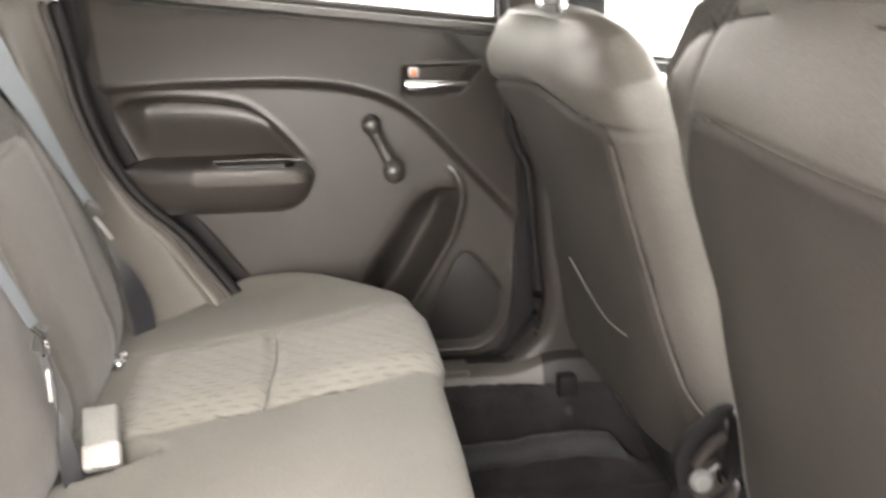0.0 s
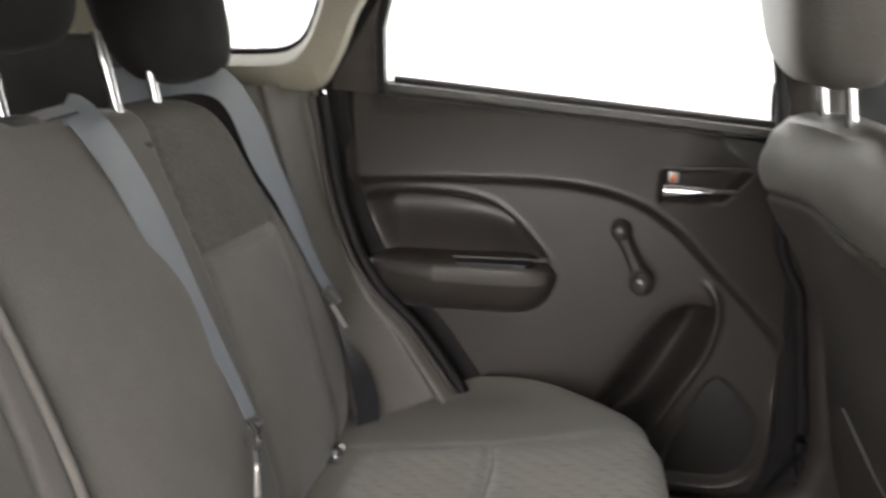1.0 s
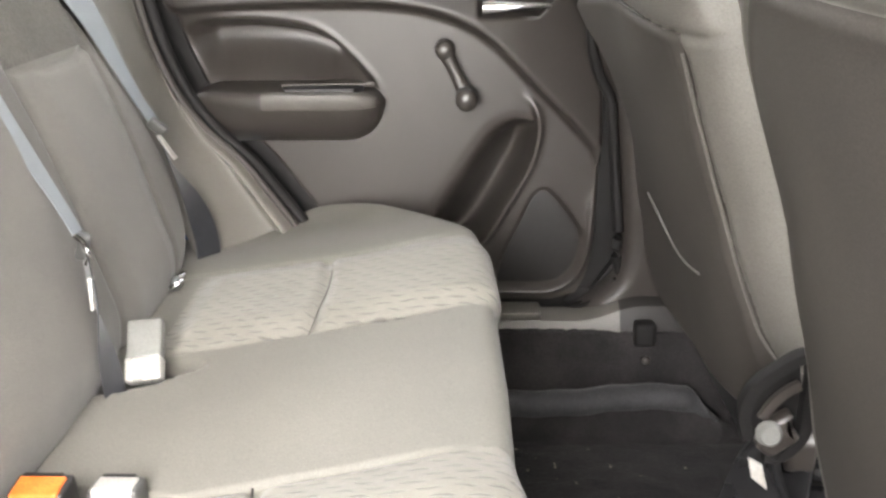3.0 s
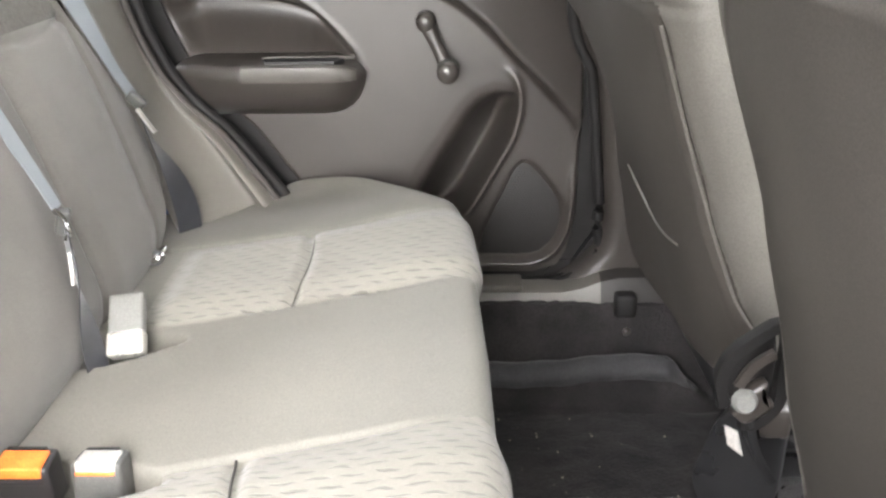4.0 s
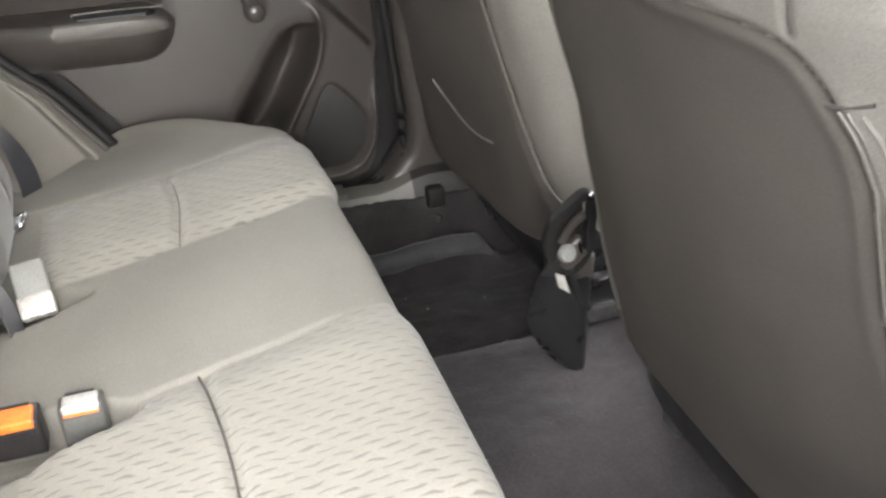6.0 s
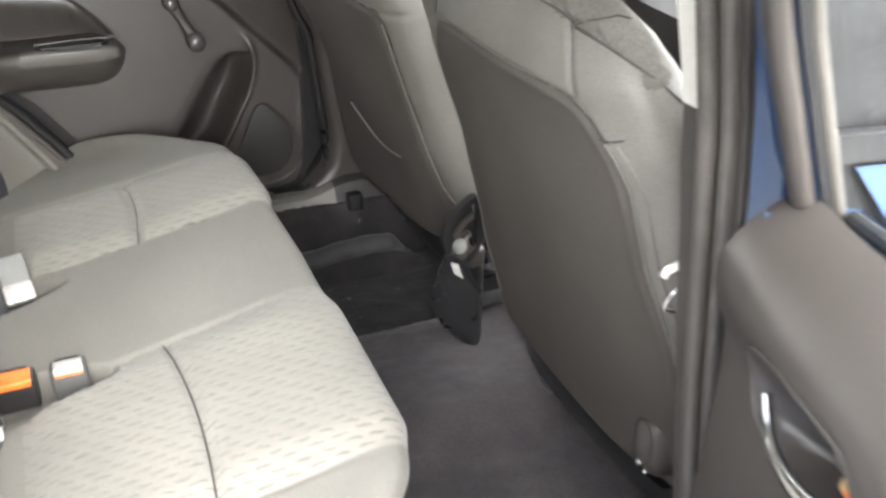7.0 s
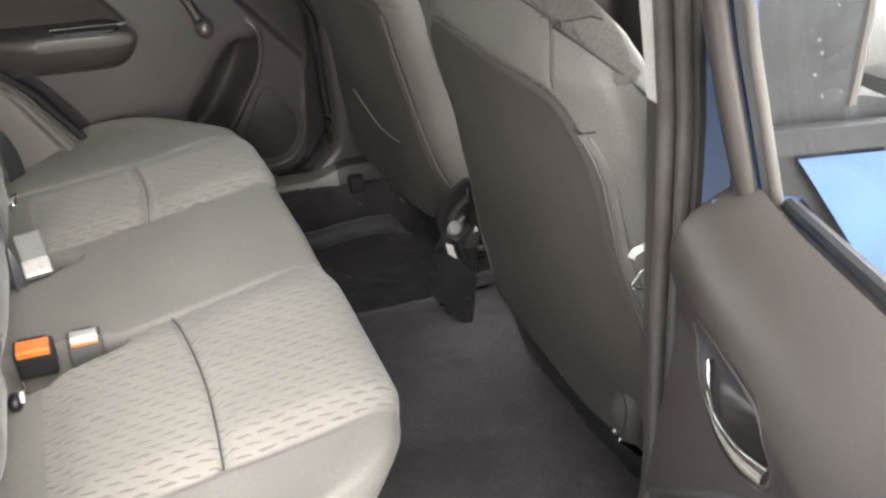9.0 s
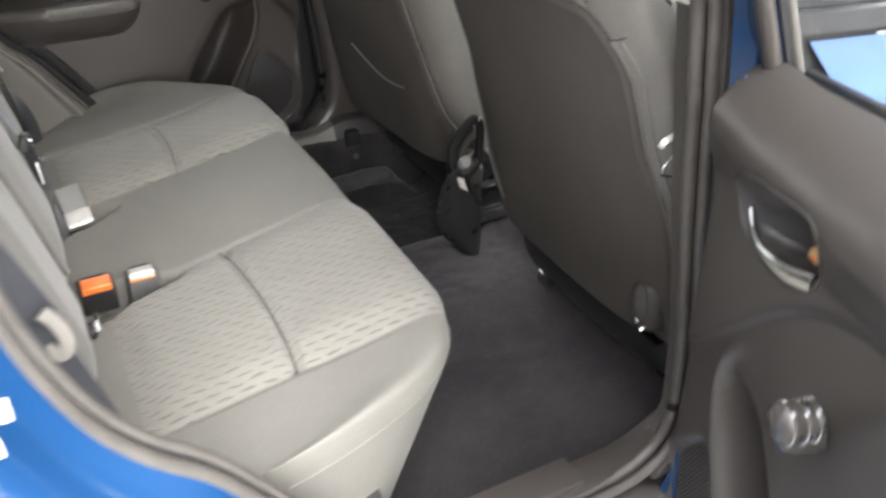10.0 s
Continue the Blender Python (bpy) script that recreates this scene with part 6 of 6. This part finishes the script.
# ---- seat belts and buckles ----
def strap(name, pts, mat, parent, half=0.0235, up=(1, 0, 0.3), label="", n=46, to=None, twist=(0.4, 1.0), narrow=1.0):
    """A flat strap along the points. to: the way its face looks at the far end, turned between the two shares of its length; narrow: how far it folds together there."""
    line = spline(pts, n)
    tan = np.gradient(line, axis=0)
    w = smooth(twist[0], twist[1], np.linspace(0, 1, n))
    secs = []
    for p, t, k in zip(line, tan, w):
        t = t / np.linalg.norm(t)
        face = np.array(up) * (1 - k) + np.array(up if to is None else to) * k
        side = np.cross(t, face)
        side /= np.linalg.norm(side)
        face = np.cross(side, t)
        h = half * (1 + (narrow - 1) * k)
        secs.append([tuple(p + side * h * a + face * 0.0008 * b_) for a, b_ in ((-1, 0), (-0.96, 1), (0.96, 1), (1, 0), (0.96, -1), (-0.96, -1))])
    return part(name, loft(secs), mat, parent, label)


thing = empty("seat_belt")
strap("webbing", [(-0.372, 0.760, 1.234), (-0.356, 0.764, 1.230), (-0.341, 0.768, 1.212), (-0.326, 0.790, 1.164), (-0.307, 0.806, 1.103), (-0.290, 0.818, 1.047), (-0.272, 0.827, 0.998), (-0.254, 0.833, 0.952), (-0.236, 0.836, 0.905)], M["webbing"], thing, half=0.0225, up=(1, -0.15, 0.35), to=(1, -0.25, 0.35), twist=(0.35, 0.95), n=90, narrow=0.36)
# unlit length of the same belt: its shade put in as darker webbing
strap("upper_webbing", [(-0.362, 0.764, 1.236), (-0.385, 0.742, 1.228), (-0.410, 0.715, 1.216), (-0.43, 0.69, 1.20)], M["webbing_dark"], thing, half=0.02, up=(0.2, 0, 1), label="strap over the seat back, darkened as unlit")
strap("lower_webbing", [(-0.230, 0.830, 0.890), (-0.222, 0.817, 0.850), (-0.214, 0.806, 0.795), (-0.207, 0.797, 0.735), (-0.206, 0.795, 0.715)], M["webbing_dark"], thing, half=0.0155, up=(0.75, 0.70, 0.3), to=(1, -0.35, 0.3), twist=(0.2, 0.85), n=60, label="dark lower strap")
part("guide", moved(box((-0.007, -0.007, -0.015), (0.007, 0.007, 0.015), 0.005, 3), Matrix.Translation((-0.230, 0.830, 0.892)) @ Euler((0.2, 0.3, 0.4)).to_matrix().to_4x4()), M["buckle_grey"], thing, "grey strap guide")
part("guide_loop", tube(spline([(-0.234, 0.825, 0.906), (-0.224, 0.819, 0.900), (-0.220, 0.818, 0.884), (-0.226, 0.824, 0.874)], 14), 0.003, 8), M["chrome"], thing, "bright wire loop")
part("tongue", mapped(box((-0.004, -0.005, -0.017), (0.0, 0.005, 0.017), 0.0015), lambda x, y, z: (x - 0.2185 - 0.05 * z, y + 0.812 + 0.25 * z, z + 0.846)), M["silver"], thing, "bright steel tongue")
tagged(thing, "grey woven middle seat belt hanging over the seat back", "seat belt")

thing = empty("seat_belt")
strap("webbing", [(-0.46, 0.985, 1.240), (-0.41, 1.008, 1.250), (-0.372, 1.030, 1.252), (-0.349, 1.056, 1.236), (-0.335, 1.080, 1.196), (-0.318, 1.090, 1.142), (-0.303, 1.108, 1.096), (-0.286, 1.124, 1.040), (-0.268, 1.139, 0.984), (-0.256, 1.154, 0.950)], M["webbing"], thing, half=0.0225, up=(0.9, -0.5, 0.4), to=(0.95, -0.30, 0.35), twist=(0.45, 0.95), n=90, narrow=0.45)
strap("lower_webbing", [(-0.254, 1.156, 0.935), (-0.243, 1.160, 0.885), (-0.222, 1.168, 0.830), (-0.210, 1.173, 0.775), (-0.209, 1.173, 0.720)], M["webbing_dark"], thing, half=0.021, up=(0.9, 0.35, 0.3), to=(1, -0.75, 0.2), twist=(0.15, 0.8), label="dark lower strap")
part("guide", moved(box((-0.014, -0.007, -0.008), (0.014, 0.007, 0.008), 0.005, 3), Matrix.Translation((-0.252, 1.150, 0.945)) @ Euler((0.3, 0.75, 0.3)).to_matrix().to_4x4()), M["buckle_grey"], thing, "grey strap guide")
part("tongue", mapped(box((-0.003, -0.006, -0.018), (0.0, 0.006, 0.018), 0.0012), lambda x, y, z: (x - 0.238 - 0.45 * z, y + 1.142 - 0.3 * z, z + 0.918)), M["silver"], thing, "bright steel tongue")
tagged(thing, "grey woven outer seat belt beside the closed door", "seat belt")

thing = empty("seat_belt")
strap("webbing", [(-0.40, 0.27, 1.235), (-0.36, 0.245, 1.215), (-0.315, 0.205, 1.14), (-0.282, 0.175, 1.07), (-0.258, 0.160, 1.012), (-0.250, 0.158, 0.990)], M["webbing_dark"], thing, half=0.0225, up=(0.75, -0.6, 0.35), n=60)
strap("lower_webbing", [(-0.250, 0.158, 0.990), (-0.245, 0.156, 0.960), (-0.236, 0.155, 0.925), (-0.225, 0.157, 0.880), (-0.205, 0.165, 0.80), (-0.195, 0.17, 0.75)], M["webbing_dark"], thing, half=0.015, up=(0.75, -0.6, 0.25), n=60, label="dark lower strap")
part("guide", tube(spline([(-0.254, 0.148, 1.024), (-0.248, 0.148, 1.017), (-0.243, 0.148, 1.005), (-0.2405, 0.148, 0.991), (-0.243, 0.148, 0.980), (-0.249, 0.149, 0.977), (-0.259, 0.150, 0.987)], 40), 0, flat=(0.0062, 0.003), up=(0, -1, 0.1)), M["trim_grey"], thing, "pale grey strap guide loop")
tagged(thing, "dark seat belt with a pale guide beside the open door", "seat belt")


def buckle(lo, hi, tilt, body, top, label, split=0.3):
    """A belt buckle: a rounded housing with a release button on its upper end. tilt: degrees it leans towards the open door."""
    thing = empty("seat_belt_buckle")
    lo, hi = Vector(lo), Vector(hi)
    c = (lo + hi) / 2
    m = Matrix.Translation(c) @ Matrix.Rotation(radians(tilt), 4, "X") @ Matrix.Translation(-c)
    zc = hi.z - (hi.z - lo.z) * split
    part("housing", moved(box(lo, (hi.x, hi.y, hi.z - 0.0025), 0.005, 3), m), body, thing)
    part("button", moved(box((lo.x + 0.0045, lo.y - 0.0012, zc), (hi.x - 0.0045, hi.y - 0.006, hi.z), 0.003, 3), m), top, thing, "release button")
    part("slot", moved(box((lo.x + 0.008, hi.y - 0.007, hi.z - 0.001), (hi.x - 0.008, hi.y - 0.004, hi.z + 0.0008), 0), m), M["rubber"], thing, "tongue slot")
    part("rim", moved(box((lo.x + 0.004, lo.y - 0.0006, zc - 0.008), (hi.x - 0.004, lo.y + 0.003, zc - 0.003), 0.001), m), body, thing)
    return tagged(thing, label, "buckle")


buckle((-0.216, 0.585, 0.715), (-0.166, 0.615, 0.766), 6, M["buckle_dark"], M["orange"], "black seat belt buckle with an orange release button", 0.24)
pale = buckle((-0.150, 0.588, 0.69), (-0.106, 0.616, 0.762), -6, M["buckle_grey"], M["silver"], "mid-grey seat belt buckle with a pale, orange-edged release button", 0.16)
m = Matrix.Translation((-0.128, 0.602, 0.727)) @ Matrix.Rotation(radians(-6), 4, "X") @ Matrix.Translation((0.128, -0.602, -0.727))
part("button_edge", moved(box((-0.145, 0.5855, 0.7500), (-0.111, 0.5885, 0.7530), 0.001), m), M["orange"], pale, "thin orange edge of the button")
# this one leans far over, its bright mouth downwards
thing = empty("seat_belt_buckle")
m = Matrix.Translation((-0.185, 0.840, 0.763)) @ Matrix.Rotation(radians(-46), 4, "X") @ Matrix.Rotation(radians(-7), 4, "Y") @ Matrix.Scale(0.93, 4)
part("housing", moved(box((-0.021, -0.008, -0.012), (0.021, 0.010, 0.038), 0.004, 3), m), M["buckle"], thing)
part("mouth", moved(box((-0.022, -0.010, -0.040), (0.022, 0.011, -0.010), 0.005, 3), m), M["silver"], thing, "bright worn mouth")
tagged(thing, "grey seat belt buckle with bright mouth by the seat back", "buckle")
thing = empty("seat_latch")
part("base", ball((-0.221, 1.05, 0.752), 0.012, (1, 1.3, 0.8)), M["steel"], thing)
part("loop", tube(spline([(-0.222, 1.062, 0.754), (-0.210, 1.058, 0.764), (-0.206, 1.048, 0.765), (-0.212, 1.038, 0.758), (-0.222, 1.036, 0.752)], 20), 0.0032, 8), M["chrome"], thing, "bright steel loop")
tagged(thing, "small steel anchor in the gap behind the cushion", "seat anchor")
thing = empty("seat_latch")
# this ball's black stands in for the shadow in the gap
part("base", ball((-0.214, 0.505, 0.747), 0.012, (0.8, 1.2, 1.0)), M["buckle_dark"], thing, "black ball for the shadow behind the cushion")
part("mark", box((-0.2075, 0.495, 0.750), (-0.2025, 0.506, 0.761), 0.001), M["white_film"], thing, "small white mark")
part("clip", tube([(-0.206, 0.510, 0.752), (-0.201, 0.513, 0.759), (-0.204, 0.519, 0.763)], 0.003, 8), M["chrome"], thing, "bright steel clip")
tagged(thing, "anchor behind the cushion: white mark, shadow as a black ball", "seat anchor")

# bits on the near pillar
thing = empty("belt_bracket")
part("hook", tube(spline([(0.410, 0.117, 1.060), (0.398, 0.120, 1.056), (0.386, 0.122, 1.050), (0.384, 0.123, 1.044)], 14), 0, flat=(0.0035, 0.002), up=(-0.6, -0.6, 0.5)), M["silver"], thing, "pale metal hook")
part("link", tube(spline([(0.400, 0.118, 1.034), (0.395, 0.120, 1.026), (0.389, 0.122, 1.011), (0.400, 0.119, 1.006)], 14), 0.0017, 8), M["chrome"], thing, "bright wire link")
tagged(thing, "small pale metal bracket on the door pillar by the front seat", "bracket")


# crumbs and grit on the carpet
crumbs = bmesh.new()
for k in range(40):
    x, y = rng.uniform(0.22, 0.5), rng.choice([rng.uniform(0.2, 0.6), rng.uniform(0.85, 1.15)])
    i, j = int(np.argmin(np.abs(fx - x))), int(np.argmin(np.abs(fyv - y)))
    c = ball((0, 0, 0), rng.uniform(0.0008, 0.0022), (1, rng.uniform(0.6, 1.6), 0.6), 6)
    bmesh.ops.translate(c, verts=c.verts, vec=(fx[i], fyv[j], FZ[i, j] + 0.001))
    tmp = bpy.data.meshes.new("grain")
    c.to_mesh(tmp)
    crumbs.from_mesh(tmp)
    bpy.data.meshes.remove(tmp)
    c.free()
tagged(part("grit", crumbs, M["crumb"]), "pale crumbs and grit scattered on the carpet", "grit", kind="stuff")


# white film lettering on the wing, cut off and unreadable: plain bars
thing = empty("wing_decal")
for k, (z0, z1) in enumerate(((1.052, 1.072), (1.022, 1.040))):
    pts = []
    for x in np.linspace(-0.335, -0.283 - 0.012 * k, 8):
        for z in np.linspace(z0, z1, 4):
            pts.append((x, 1.36 - 1.3735, z - 0.15 * (x + 0.29)))
    mesh_ob("bar", pts, grid_faces(8, 4), M["white_film"], thing)
tagged(thing, "white film bars stuck on the blue rear wing", "decal")
